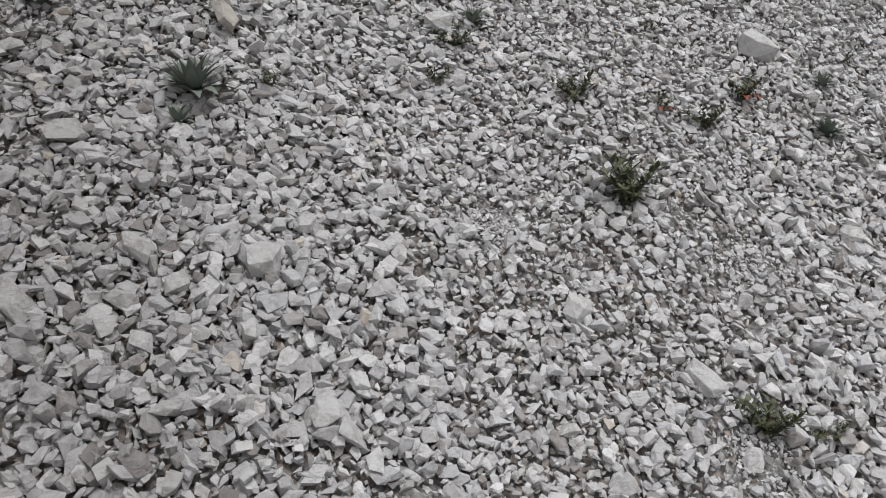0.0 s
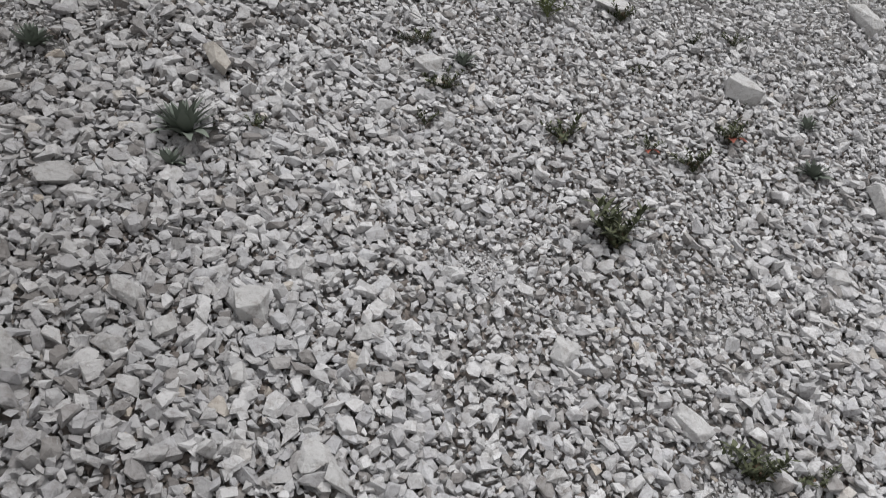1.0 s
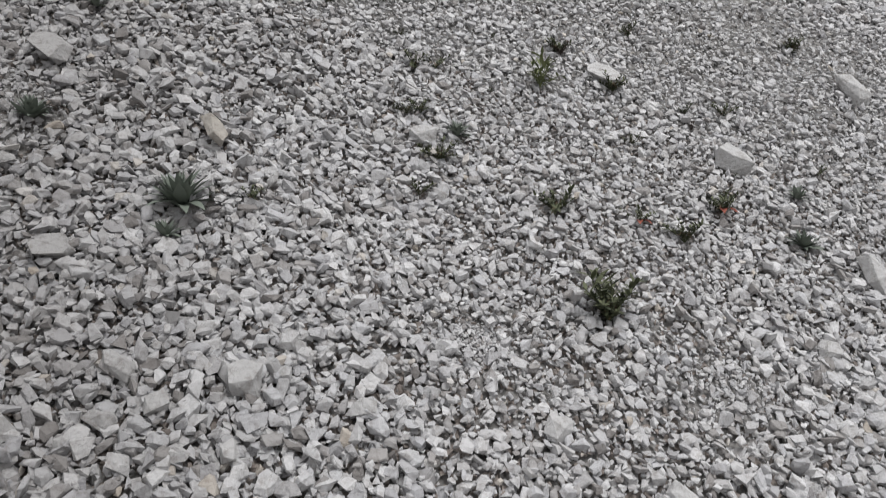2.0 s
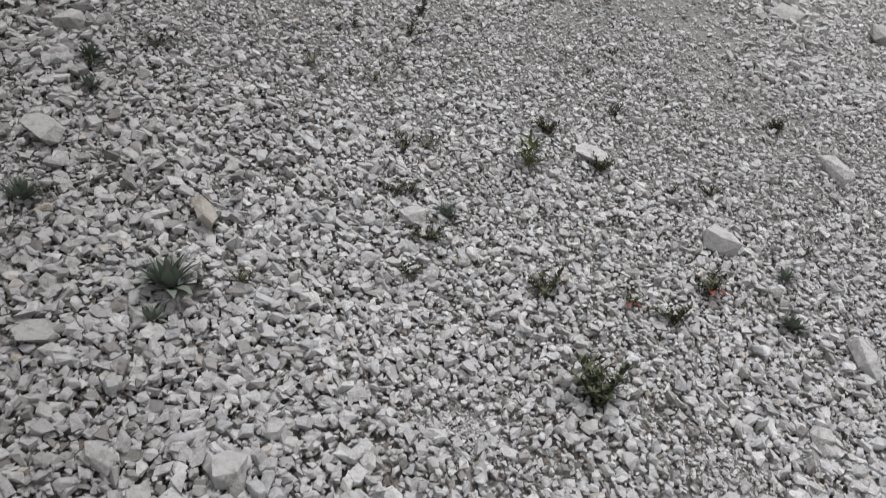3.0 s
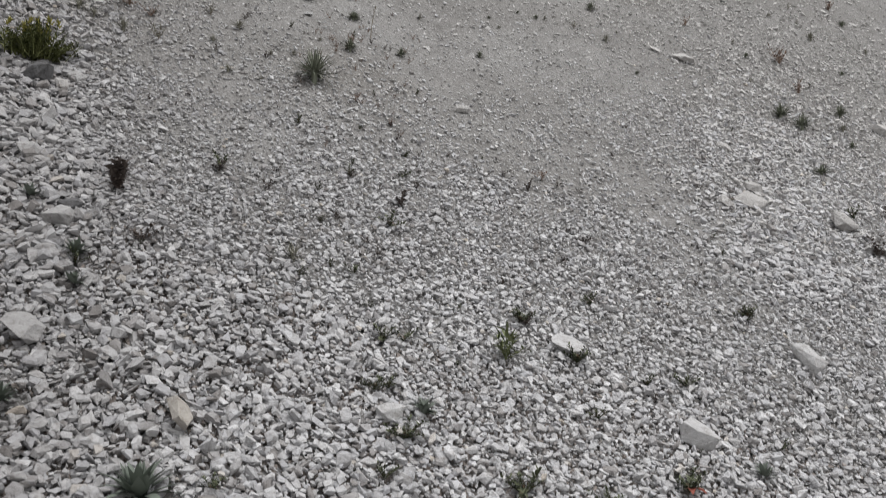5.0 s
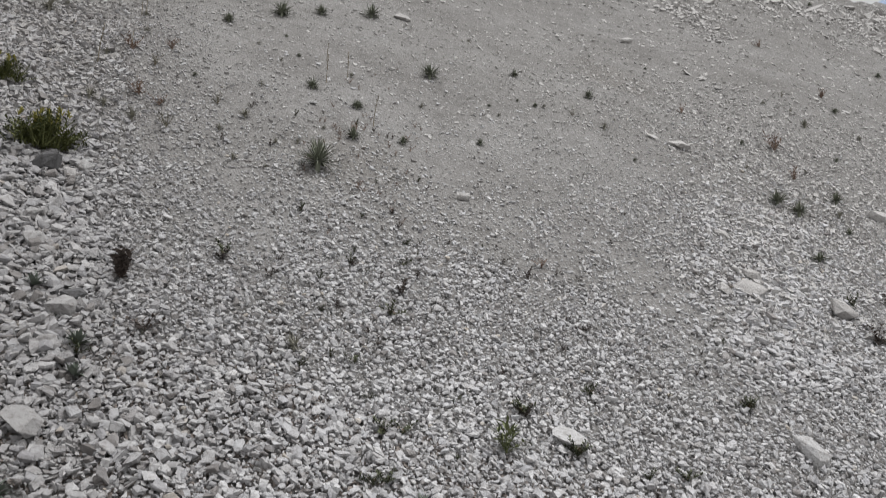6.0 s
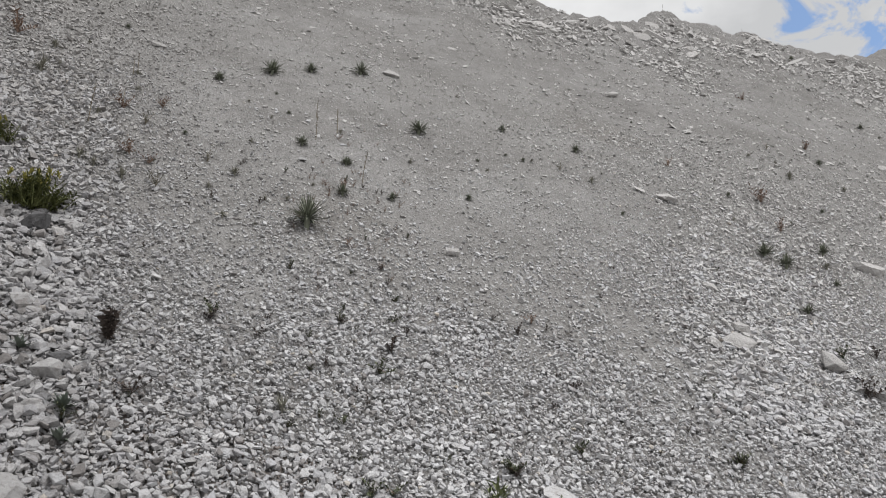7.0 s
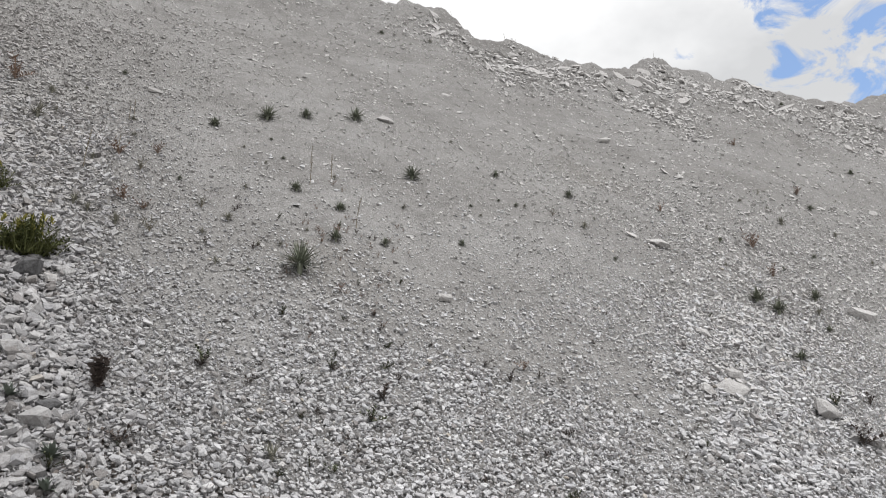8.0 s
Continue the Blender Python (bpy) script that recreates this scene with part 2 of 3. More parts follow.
def step(v, a, b):
    s = np.clip((v - a) / (b - a), 0, 1)
    return s * s * (3 - 2 * s)


def coarse(x, y):
    """0 to 1: how much loose stone covers the dust."""
    side = x / np.maximum(y, 0.5)
    wob = 0.35 * np.sin(3.1 * x + 1.3 * y) + 0.25 * np.sin(5.3 * y - 2.2 * x + 1) + 0.25 * np.sin(9.1 * x + 4.0 * y) + 0.2 * np.sin(17 * x - 9 * y)
    low = 1 - step(y + wob - 0.9 * np.maximum(side, 0) * y, 2.6, 5.1)
    spur = step(-side + 0.12 * wob, 0.15, 0.44) * (1 - 0.55 * step(y + wob, 3.8, 7.0))
    tongue = hump(side, 0, 0.44 + 0.05 * wob, 0, 0.24, 1) * (1 - step(y + wob, 5.5, 9.5)) * 0.72
    blocks = 0.72 * ledge(x, y + 0.7 * wob) * (0.55 + 0.45 * np.sin(1.9 * x + 1.1 * y) * np.sin(2.7 * y - 0.8 * x))
    bare = (0.6 * hump(x, y, 1.30, 3.75, 0.26, 0.55) + 1.0 * hump(x, y, 0.60, 1.44, 0.11, 0.16) + 0.85 * hump(x, y, 0.70, 1.88, 0.12, 0.10)
            + 0.9 * hump(x, y, -0.98, 2.05, 0.12, 0.15) + 0.7 * hump(x, y, 0.12, 1.80, 0.10, 0.06))
    return np.clip(np.maximum.reduce([low, spur, tongue, blocks]) - bare, 0.0, 1)


def ledge(x, y):
    """0 to 1: the band of broken slabs a little below the crest."""
    down = crest_line(np.clip(x, -25, 22)) - y + 0.25 * np.sin(2.3 * x + 0.7 * y)
    return step(down, 0.35, 1.0) * (1 - step(down, 1.8, 4.4)) * step(x, -1.4, 1.4)


def mean_size(x, y):
    side = x / np.maximum(y, 0.5)
    near = 0.0216 - 0.0026 * step(y, 1.2, 2.1) - 0.0060 * step(y, 2.0, 3.2) - 0.0045 * step(side, -0.20, 0.12) * (1 - step(y, 1.8, 3.0))
    near = near + 0.004 * step(side, 0.30, 0.45) * (1 - step(y, 1.9, 2.6))
    spur = 0.024 * step(-side, 0.18, 0.44) * step(y, 1.8, 2.6)
    tongue = 0.022 * hump(side, 0, 0.45, 0, 0.20, 1) * step(y, 2.8, 3.8)
    far = 0.019 + 0.042 * ledge(x, y)
    return np.maximum.reduce([near * (1 - 0.2 * step(y, 3.6, 6)), spur, tongue, far * step(y, 5, 7)])


def hollow(x, y):
    """How far the dust lies below the tops of the loose stones."""
    return 0.006 + 1.05 * mean_size(x, y) * coarse(x, y) * (1 - 0.85 * step(y, 2.3, 4.0))


gx = graded(-450, -5, 9.5, 450, 0.09, 1.12)
gy = graded(-450, 0.5, 17.5, 450, 0.09, 1.12)
X, Y = np.meshgrid(gx, gy)
Z = land(X, Y) - hollow(X, Y)
idx = np.arange(X.size).reshape(X.shape)
quads = np.stack([idx[:-1, :-1], idx[:-1, 1:], idx[1:, 1:], idx[1:, :-1]], -1).reshape(-1, 4)
ground = new("ground", mesh_from("ground", np.stack([X, Y, Z], -1).reshape(-1, 3), quads, DUST, True))
tagged(ground, "pale grey chalk dust slope of a quarry rising to a crest", "ground", kind="structure")


# ---- stones ----
def broken(seed, points, size, bevel=0.0):
    """A broken stone: the skewed hull of chance corners, about 1 across, its edges worn where bevel is given."""
    r = np.random.default_rng(seed)
    k = np.arange(points) + 0.5
    h, a = 1 - 2 * k / points, 2.39996 * k + r.uniform(0, 6.28)
    p = np.stack([np.sqrt(1 - h * h) * np.cos(a), np.sqrt(1 - h * h) * np.sin(a), h], -1)
    p = p @ np.array(Euler(r.uniform(0, 6.28, 3)).to_matrix()).T + r.normal(0, 0.23, (points, 3))
    p = np.sign(p) * np.abs(p) ** 0.64 * r.uniform(0.85, 1.08, (points, 1))
    p = p @ (np.eye(3) + r.uniform(-0.22, 0.22, (3, 3)))
    bm = bmesh.new()
    for co in p:
        bm.verts.new(co)
    bmesh.ops.convex_hull(bm, input=bm.verts)
    bmesh.ops.delete(bm, geom=[v for v in bm.verts if not v.link_faces], context="VERTS")
    if bevel:
        bmesh.ops.dissolve_limit(bm, angle_limit=radians(9), verts=bm.verts, edges=bm.edges)
        bmesh.ops.bevel(bm, geom=list(bm.edges), offset=bevel, segments=1, affect="EDGES", clamp_overlap=True)
    bmesh.ops.recalc_face_normals(bm, faces=bm.faces)
    bmesh.ops.triangulate(bm, faces=bm.faces)
    bm.verts.index_update()
    verts = np.array([v.co for v in bm.verts])
    faces = np.array([[v.index for v in f.verts] for f in bm.faces])
    bm.free()
    verts = verts - (verts.max(0) + verts.min(0)) / 2
    return verts / (verts.max(0) - verts.min(0)) * np.array(size), faces


def shard(seed, corners, size, belt=False, bevel=0.0):
    """A platy splinter of bedded chalk: two uneven cleavage faces and slanting broken sides."""
    r = np.random.default_rng(seed)
    a = (np.arange(corners) + r.uniform(-0.36, 0.36, corners)) * 2 * math.pi / corners
    rim = np.stack([np.cos(a), np.sin(a)], -1) * r.uniform(0.62, 1.0, (corners, 1))
    rings = []
    for z in (0.5, -0.5):
        flat = rim * r.uniform(0.5, 1.0) * r.uniform(0.72, 1.15, (corners, 1)) + r.uniform(-0.2, 0.2, 2)
        rings.append(np.column_stack([flat, z + flat @ r.uniform(-0.36, 0.36, 2)]))
    if belt:
        rings.append(np.column_stack([rim * 1.06, r.uniform(-0.35, 0.35, corners)]))
    bm = bmesh.new()
    for co in np.concatenate(rings):
        bm.verts.new(co)
    bmesh.ops.convex_hull(bm, input=bm.verts)
    bmesh.ops.delete(bm, geom=[v for v in bm.verts if not v.link_faces], context="VERTS")
    if bevel:
        bmesh.ops.dissolve_limit(bm, angle_limit=radians(11), verts=bm.verts, edges=bm.edges)
        bmesh.ops.bevel(bm, geom=list(bm.edges), offset=bevel, segments=1, affect="EDGES", clamp_overlap=True)
    bmesh.ops.recalc_face_normals(bm, faces=bm.faces)
    bmesh.ops.triangulate(bm, faces=bm.faces)
    bm.verts.index_update()
    verts = np.array([v.co for v in bm.verts])
    faces = np.array([[v.index for v in f.verts] for f in bm.faces])
    bm.free()
    verts = verts - (verts.max(0) + verts.min(0)) / 2
    return verts / (verts.max(0) - verts.min(0)) * np.array(size), faces


def shape_set(first, count, points, bevel=0.0, belt=False):
    """Splinters and blocks in turn; points: corners of a block."""
    out = []
    for i in range(count):
        r = np.random.default_rng(first + i)
        if i % 4 == 0:
            out.append(broken(first + i, points, (1.16, r.uniform(0.66, 1.0), r.uniform(0.5, 0.8)), bevel))
        else:
            out.append(shard(first + i, (4 + i % 3) if belt else (3 + i % 3), (1.2, r.uniform(0.56, 1.0), r.uniform(0.28, 0.68)), belt, bevel))
    return out


FINE_SHAPES = shape_set(100, 72, 9)
CHIPPED_SHAPES = shape_set(200, 60, 11, 0.0, True)
TOP_SHAPES = shape_set(500, 48, 15, 0.035, True)
ROUGH_SHAPES = [shard(300 + i, 4, (1.25, 0.55 + 0.011 * i, 0.3 + 0.013 * (i * 7 % 40))) for i in range(40)]
FLAT_SHAPES = [(v * np.array([1.0, 1.0, 0.8]), f) for v, f in [shard(400 + i, 4, (1.2, 0.6 + 0.01 * i, 0.3 + 0.008 * i)) for i in range(36)]]


def turns(n, normals, tilt, r):
    """Rotation matrices: lying on the slope, tilted by chance, any way round."""
    a = r.uniform(0, 2 * math.pi, n)
    lean = normals + r.normal(0, 1, (n, 3)) * tilt
    up = lean / np.linalg.norm(lean, axis=1, keepdims=True)
    ref = np.where(np.abs(up[:, :1]) > 0.9, [[0.0, 1.0, 0.0]], [[1.0, 0.0, 0.0]])
    e1 = np.cross(up, ref)
    e1 /= np.linalg.norm(e1, axis=1, keepdims=True)
    e2 = np.cross(up, e1)
    u = e1 * np.cos(a)[:, None] + e2 * np.sin(a)[:, None]
    v = np.cross(up, u)
    return np.stack([u, v, up], -1)


def heap(name, label, x, y, size, tilt, sink, lift, shapes, seed, material=None):
    """Many stones in one mesh. sink: from and to, in sizes above the ground; lift: metres."""
    r = np.random.default_rng(seed)
    n = len(x)
    normals = land_normal(x, y)
    centre = np.stack([x, y, land(x, y)], -1) + normals * (size * r.uniform(sink[0], sink[1], n) + lift)[:, None]
    R = turns(n, normals, tilt, r)
    grow = size[:, None] * r.uniform(0.8, 1.2, (n, 3))
    grow[:, 2] *= np.clip(1.3 - size / 0.12, 0.65, 1)
    pick = r.integers(0, len(shapes), n)
    V, F, base = [], [], 0
    for k, (sv, sf) in enumerate(shapes):
        m = np.where(pick == k)[0]
        if not len(m):
            continue
        local = sv[None] * grow[m][:, None, :]
        at = np.einsum("nij,nkj->nki", R[m], local) + centre[m][:, None, :]
        V.append(at.reshape(-1, 3))
        F.append((sf[None] + (np.arange(len(m)) * len(sv))[:, None, None] + base).reshape(-1, 3))
        base += len(m) * len(sv)
    ob = new(name, mesh_from(name, np.concatenate(V), np.concatenate(F), material or CHALK))
    return tagged(ob, label, "gravel", kind="stuff")


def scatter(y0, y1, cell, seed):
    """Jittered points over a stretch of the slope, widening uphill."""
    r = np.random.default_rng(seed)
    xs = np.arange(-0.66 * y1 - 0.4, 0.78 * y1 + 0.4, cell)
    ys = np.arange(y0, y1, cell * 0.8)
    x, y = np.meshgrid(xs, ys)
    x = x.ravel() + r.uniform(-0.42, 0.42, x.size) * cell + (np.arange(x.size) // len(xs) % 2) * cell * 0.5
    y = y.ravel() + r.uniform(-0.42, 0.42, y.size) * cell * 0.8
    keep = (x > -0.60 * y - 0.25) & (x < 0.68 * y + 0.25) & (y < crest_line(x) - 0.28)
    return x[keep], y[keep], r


def patchy(x, y):
    """0 to 1: drifts of grit on the dust, drawn out downhill."""
    u, v = x * 0.95 + y * 0.3, y * 0.95 - x * 0.3
    return np.clip(0.5 + 0.22 * np.sin(3.7 * u + 0.9 * np.sin(1.3 * v)) + 0.18 * np.sin(8.3 * u + 1.1 * v + 2) + 0.18 * np.sin(2.1 * v + 1.7 * u) + 0.12 * np.sin(6.7 * v - 3 * u), 0.05, 1)


ROSETTES = [(-0.54, 1.91, 0.178), (-0.55, 1.83, 0.086), (-0.91, 2.03, 0.109), (1.08, 2.52, 0.093), (1.03, 2.34, 0.104), (0.08, 2.40, 0.088), (-0.90, 2.43, 0.084), (-0.91, 2.04, 0.100), (-1.18, 2.76, 0.094), (0.08, 2.39, 0.081), (-0.94, 2.54, 0.102)]
SPRIGS = [(0.42, 1.94, 0.166), (0.56, 2.27, 0.089), (0.68, 2.26, 0.108), (0.82, 2.40, 0.116), (0.33, 2.22, 0.113), (-0.02, 2.17, 0.071), (0.03, 2.30, 0.092), (0.60, 2.57, 0.067), (0.62, 1.52, 0.131), (0.75, 1.54, 0.085), (1.19, 2.65, 0.064), (-0.40, 1.97, 0.074), (0.34, 2.69, 0.155), (-0.04, 2.63, 0.082), (0.02, 2.66, 0.083), (-0.06, 2.43, 0.062), (-0.02, 2.45, 0.067), (0.58, 2.78, 0.104), (0.95, 2.82, 0.081), (0.81, 2.78, 0.058), (0.42, 2.91, 0.092), (1.35, 3.29, 0.097)]
UPPER_SPRIGS = [(0.70, 3.13, 0.085), (0.43, 2.90, 0.073), (-0.04, 3.22, 0.085), (-0.00, 3.59, 0.060), (-0.79, 2.67, 0.112), (-0.93, 2.51, 0.070), (0.64, 3.88, 0.090), (1.35, 3.30, 0.078), (-0.15, 2.89, 0.059), (-0.09, 2.75, 0.044), (0.75, 3.48, 0.063), (-0.32, 2.78, 0.049), (0.01, 3.76, 0.055), (-0.21, 3.47, 0.052), (-0.29, 3.09, 0.047), (-0.69, 3.23, 0.065), (-0.32, 1.69, 0.031)]
PLANTED = ROSETTES + SPRIGS + UPPER_SPRIGS


def clear(x, y):
    """True where no plant stands in the way of the stones."""
    free = np.ones(len(x), bool)
    for px, py, wide in PLANTED:
        free &= (x - px) ** 2 + (y - py) ** 2 > (0.16 * wide) ** 2
    return free


BANDS = [(0.9, 1.35), (1.35, 1.9), (1.9, 2.7), (2.7, 3.8), (3.8, 5.4), (5.4, 8.0), (8.0, 18.5)]
CELLS = [0.0170, 0.0156, 0.0150, 0.0156, 0.0212, 0.030, 0.052]
bed, top, crumbs, under = [], [], [], []
for i, ((y0, y1), cell) in enumerate(zip(BANDS, CELLS)):
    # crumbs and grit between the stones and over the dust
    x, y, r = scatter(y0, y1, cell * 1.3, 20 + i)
    c = coarse(x, y)
    keep = r.uniform(0, 1, len(x)) < np.where(y < 2.3, np.maximum(0.5 * patchy(x, y), 0.95 * (1 - c)), np.maximum(0.85 * patchy(x, y), 0.36))
    x, y = x[keep], y[keep]
    crumbs.append((x, y, np.clip(r.lognormal(-0.2, 0.5, len(x)), 0.3, 2.6) * cell * 0.60))
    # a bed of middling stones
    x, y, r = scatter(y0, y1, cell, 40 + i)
    m = mean_size(x, y)
    keep = r.uniform(0, 1, len(x)) < coarse(x, y) * np.minimum(1, (cell / (0.74 * m)) ** 2)
    x, y, m = x[keep], y[keep], m[keep]
    bed.append((x, y, m * np.clip(r.lognormal(-0.12, 0.45, len(x)), 0.35, 2.1)))
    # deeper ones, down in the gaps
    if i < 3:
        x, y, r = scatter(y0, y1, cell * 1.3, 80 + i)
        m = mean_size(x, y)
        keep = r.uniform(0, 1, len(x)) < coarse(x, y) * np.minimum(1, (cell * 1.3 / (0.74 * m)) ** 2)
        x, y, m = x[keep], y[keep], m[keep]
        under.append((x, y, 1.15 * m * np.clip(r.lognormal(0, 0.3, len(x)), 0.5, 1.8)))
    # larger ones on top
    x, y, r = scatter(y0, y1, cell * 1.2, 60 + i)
    m = mean_size(x, y)
    keep = r.uniform(0, 1, len(x)) < (0.03 - 0.018 * step(y, 4.5, 6) + 0.62 * coarse(x, y)) * np.minimum(1, (cell * 1.2 / (0.9 * m)) ** 2)
    keep &= clear(x, y)
    x, y, m = x[keep], y[keep], m[keep]
    top.append((x, y, m * np.clip(r.lognormal(0.0, 0.42, len(x)), 0.45, 2.2)))


def layer(parts, a, b):
    return [np.concatenate([p[k] for p in parts[a:b]]) for k in range(3)]


# the rest of the slope, beside and below the walker
r = np.random.default_rng(14)
ox, oy = np.meshgrid(np.arange(-6.0, 9.0, 0.105), np.arange(-4.2, 10.0, 0.09))
ox = ox.ravel() + r.uniform(-0.06, 0.06, ox.size)
oy = oy.ravel() + r.uniform(-0.055, 0.055, oy.size)
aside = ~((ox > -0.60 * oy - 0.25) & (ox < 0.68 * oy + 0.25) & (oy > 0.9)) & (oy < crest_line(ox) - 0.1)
aside &= r.uniform(0, 1, len(ox)) < np.where(oy < 4, 0.9, 0.25 + 0.65 * coarse(ox, oy))
ox, oy = ox[aside], oy[aside]
heap("gravel", "loose angular pale grey chalk stones covering the slope", ox, oy, 0.062 * np.clip(r.lognormal(0, 0.45, len(ox)), 0.4, 2.2), 0.3, (-0.1, 0.25), 0.0, ROUGH_SHAPES, 9)


def uphill(name, label, parts, a, b, tilt, sink, shapes, seed, low=False):
    """A layer whose stones are more often coated with dust the higher they lie."""
    x, y, size = layer(parts, a, b)
    dusty = np.random.default_rng(seed).uniform(0, 1, len(x)) < step(y, 2.9, 7.5)
    for m, material in ((dusty, DUSTY), (~dusty, CHALK)):
        lift = np.where(y[m] < 2.7, 0.013, 0.005) - hollow(x[m], y[m]) if low else 0.0
        heap(name, label, x[m], y[m], size[m], tilt, sink, lift, shapes, seed, material)


uphill("fine_gravel", "small pale chalk crumbs lying between stones on dust", crumbs, 0, 4, 0.25, (-0.12, 0.14), FLAT_SHAPES, 1, True)
uphill("fine_gravel", "fine chalk crumbs strewn over the dusty slope", crumbs, 4, 7, 0.16, (-0.10, 0.10), FLAT_SHAPES, 10, True)
# fine grit on the bare spots between the near stones
r = np.random.default_rng(31)
spot = np.array([(0.60, 1.44, 0.10, 0.13), (0.70, 1.88, 0.11, 0.08), (-0.98, 2.05, 0.11, 0.13), (0.12, 1.80, 0.10, 0.05)])[r.integers(0, 4, 4200)]
x, y = spot[:, 0] + r.normal(0, 0.75, 4200) * spot[:, 2], spot[:, 1] + r.normal(0, 0.75, 4200) * spot[:, 3]
heap("grit", "fine chalk grit filling a bare spot between stones", x, y, np.clip(r.lognormal(-5.0, 0.4, 4200), 0.003, 0.016), 0.3, (-0.1, 0.3), 0.010 - hollow(x, y), FLAT_SHAPES, 32)
heap("gravel", "loose angular pale grey chalk stones covering the slope", *layer(bed, 0, 4), 0.27, (-0.40, 0.30), 0.0, FINE_SHAPES, 2)
heap("gravel", "loose angular pale grey chalk stones covering the slope", *layer(under, 0, 3), 0.4, (-1.0, -0.45), 0.0, ROUGH_SHAPES, 6, DIRTY_SHADED)
uphill("scree", "broken chalk rubble and slabs on the upper slope", bed, 4, 7, 0.28, (-0.3, 0.15), ROUGH_SHAPES, 4)
uphill("scree", "broken chalk rubble and slabs on the upper slope", top, 4, 7, 0.28, (-0.1, 0.28), ROUGH_SHAPES, 5)

# the upper layer near the foot: the largest stones are things of their own
x, y, size = layer(top, 0, 4)
rank = np.argsort(-size * (y < 2.1) * (y > 1.05) * (np.abs(x) < 0.52 * y))
single = np.zeros(len(x), bool)
single[rank[:260]] = True
heap("gravel", "loose angular pale grey chalk stones covering the slope", x[~single], y[~single], size[~single], 0.30, (0.1, 0.55), 0.0, CHIPPED_SHAPES, 3)
stone_meshes = [mesh_from("stone", v, f, CHALK_SINGLE) for v, f in TOP_SHAPES]
r = np.random.default_rng(77)
sx, sy, ss = x[single], y[single], size[single]
normals = land_normal(sx, sy)
for k, R in enumerate(turns(len(sx), normals, 0.38, r)):
    at = Vector((sx[k], sy[k], float(land(sx[k], sy[k])))) + Vector(normals[k]) * ss[k] * 0.25
    ob = new("stone", stone_meshes[k % len(stone_meshes)])
    ob.matrix_world = Matrix.Translation(at) @ Matrix([list(row) for row in R]).to_4x4() @ Matrix.Diagonal((*(ss[k] * r.uniform(0.85, 1.15, 3)), 1))
    big = ss[k] > 0.045
    tagged(ob, "large angular pale grey chalk stone among loose gravel" if big else "angular pale grey chalk stone lying on loose gravel", "stone", "stones on the scree")


def rock(name, label, x, y, length, wide=0.75, tall=0.5, turn=0.0, sink=0.2, seed=1, tilt=0.12, material=None):
    """One larger block, lying on the slope."""
    size = (length, length * wide, length * tall)
    v, f = shard(900 + seed, 6 + seed % 2, size, False, 0.02) if seed >= 120 or name == "flat_rock" else broken(900 + seed, 13, size, 0.03)
    ob = new(name, mesh_from(name, v, f, material or (PALE if y < 3.6 else DUSTY_SINGLE)))
    n = land_normal(np.array([x]), np.array([y]))
    rr = np.random.default_rng(seed)
    up = Vector(n[0] + rr.normal(0, tilt, 3)).normalized()
    u = Vector((math.cos(radians(turn)), math.sin(radians(turn)), 0))
    u = (u - up * u.dot(up)).normalized()
    R = Matrix((u, up.cross(u), up)).transposed().to_4x4()
    at = Vector((x, y, float(land(x, y)))) + up * length * tall * sink
    ob.matrix_world = Matrix.Translation(at) @ R
    return tagged(ob, label, "rock", "larger rocks on the scree")


CREAM = chalk_material("cream_chalk", True, (0.46, 0.432, 0.392))
WEATHERED = chalk_material("weathered_chalk", True, (0.16, 0.16, 0.163))
rock("rock", "big pale chalk block standing out of gravel", 0.90, 2.59, 0.125, 0.62, 0.55, -35, 0.35, 1)
rock("flat_rock", "flat pale chalk slab lying on gravel", -0.75, 1.74, 0.088, 0.80, 0.30, 10, 0.8, 2)
rock("rock", "weathered grey chalk rock among coarse stones", -0.73, 1.42, 0.080, 0.80, 0.60, -30, 0.35, 3)
rock("rock", "angular pale grey chalk rock on loose gravel", -0.20, 1.37, 0.067, 0.80, 0.60, -69, 0.35, 4)
rock("rock", "blocky chalk rock with clean broken faces", -0.12, 1.60, 0.060, 0.65, 0.45, -2, 0.35, 5)
rock("rock", "pale chalk rock half buried in gravel", 0.26, 1.66, 0.066, 0.90, 0.55, 65, 0.35, 6)
rock("rock", "cream-coloured long chalk block among grey stones", -0.52, 2.12, 0.112, 0.50, 0.40, -65, 0.75, 7, material=CREAM)
rock("rock", "blocky chalk rock with clean broken faces", -0.92, 1.91, 0.058, 0.65, 0.45, 19, 0.35, 8)
rock("rock", "pale chalk rock half buried in gravel", 0.98, 2.05, 0.066, 0.90, 0.55, 86, 0.35, 9)
rock("rock", "tilted wedge of pale chalk beside bare grit", 0.50, 1.58, 0.087, 0.55, 0.50, -50, 0.35, 10)
rock("rock", "blocky chalk rock with clean broken faces", 0.47, 1.84, 0.061, 0.65, 0.45, 40, 0.35, 11)
rock("rock", "pale chalk rock half buried in gravel", -0.34, 1.59, 0.076, 0.90, 0.55, -73, 0.35, 12)
rock("rock", "angular pale grey chalk rock on loose gravel", -0.56, 1.55, 0.068, 0.80, 0.60, -6, 0.35, 13)
rock("rock", "blocky chalk rock with clean broken faces", -0.61, 1.42, 0.050, 0.65, 0.45, 61, 0.35, 14)
rock("rock", "pale chalk rock half buried in gravel", -0.01, 2.36, 0.071, 0.90, 0.55, -52, 0.35, 15)
rock("rock", "angular pale grey chalk rock on loose gravel", 0.22, 1.43, 0.042, 0.80, 0.60, 15, 0.35, 16)
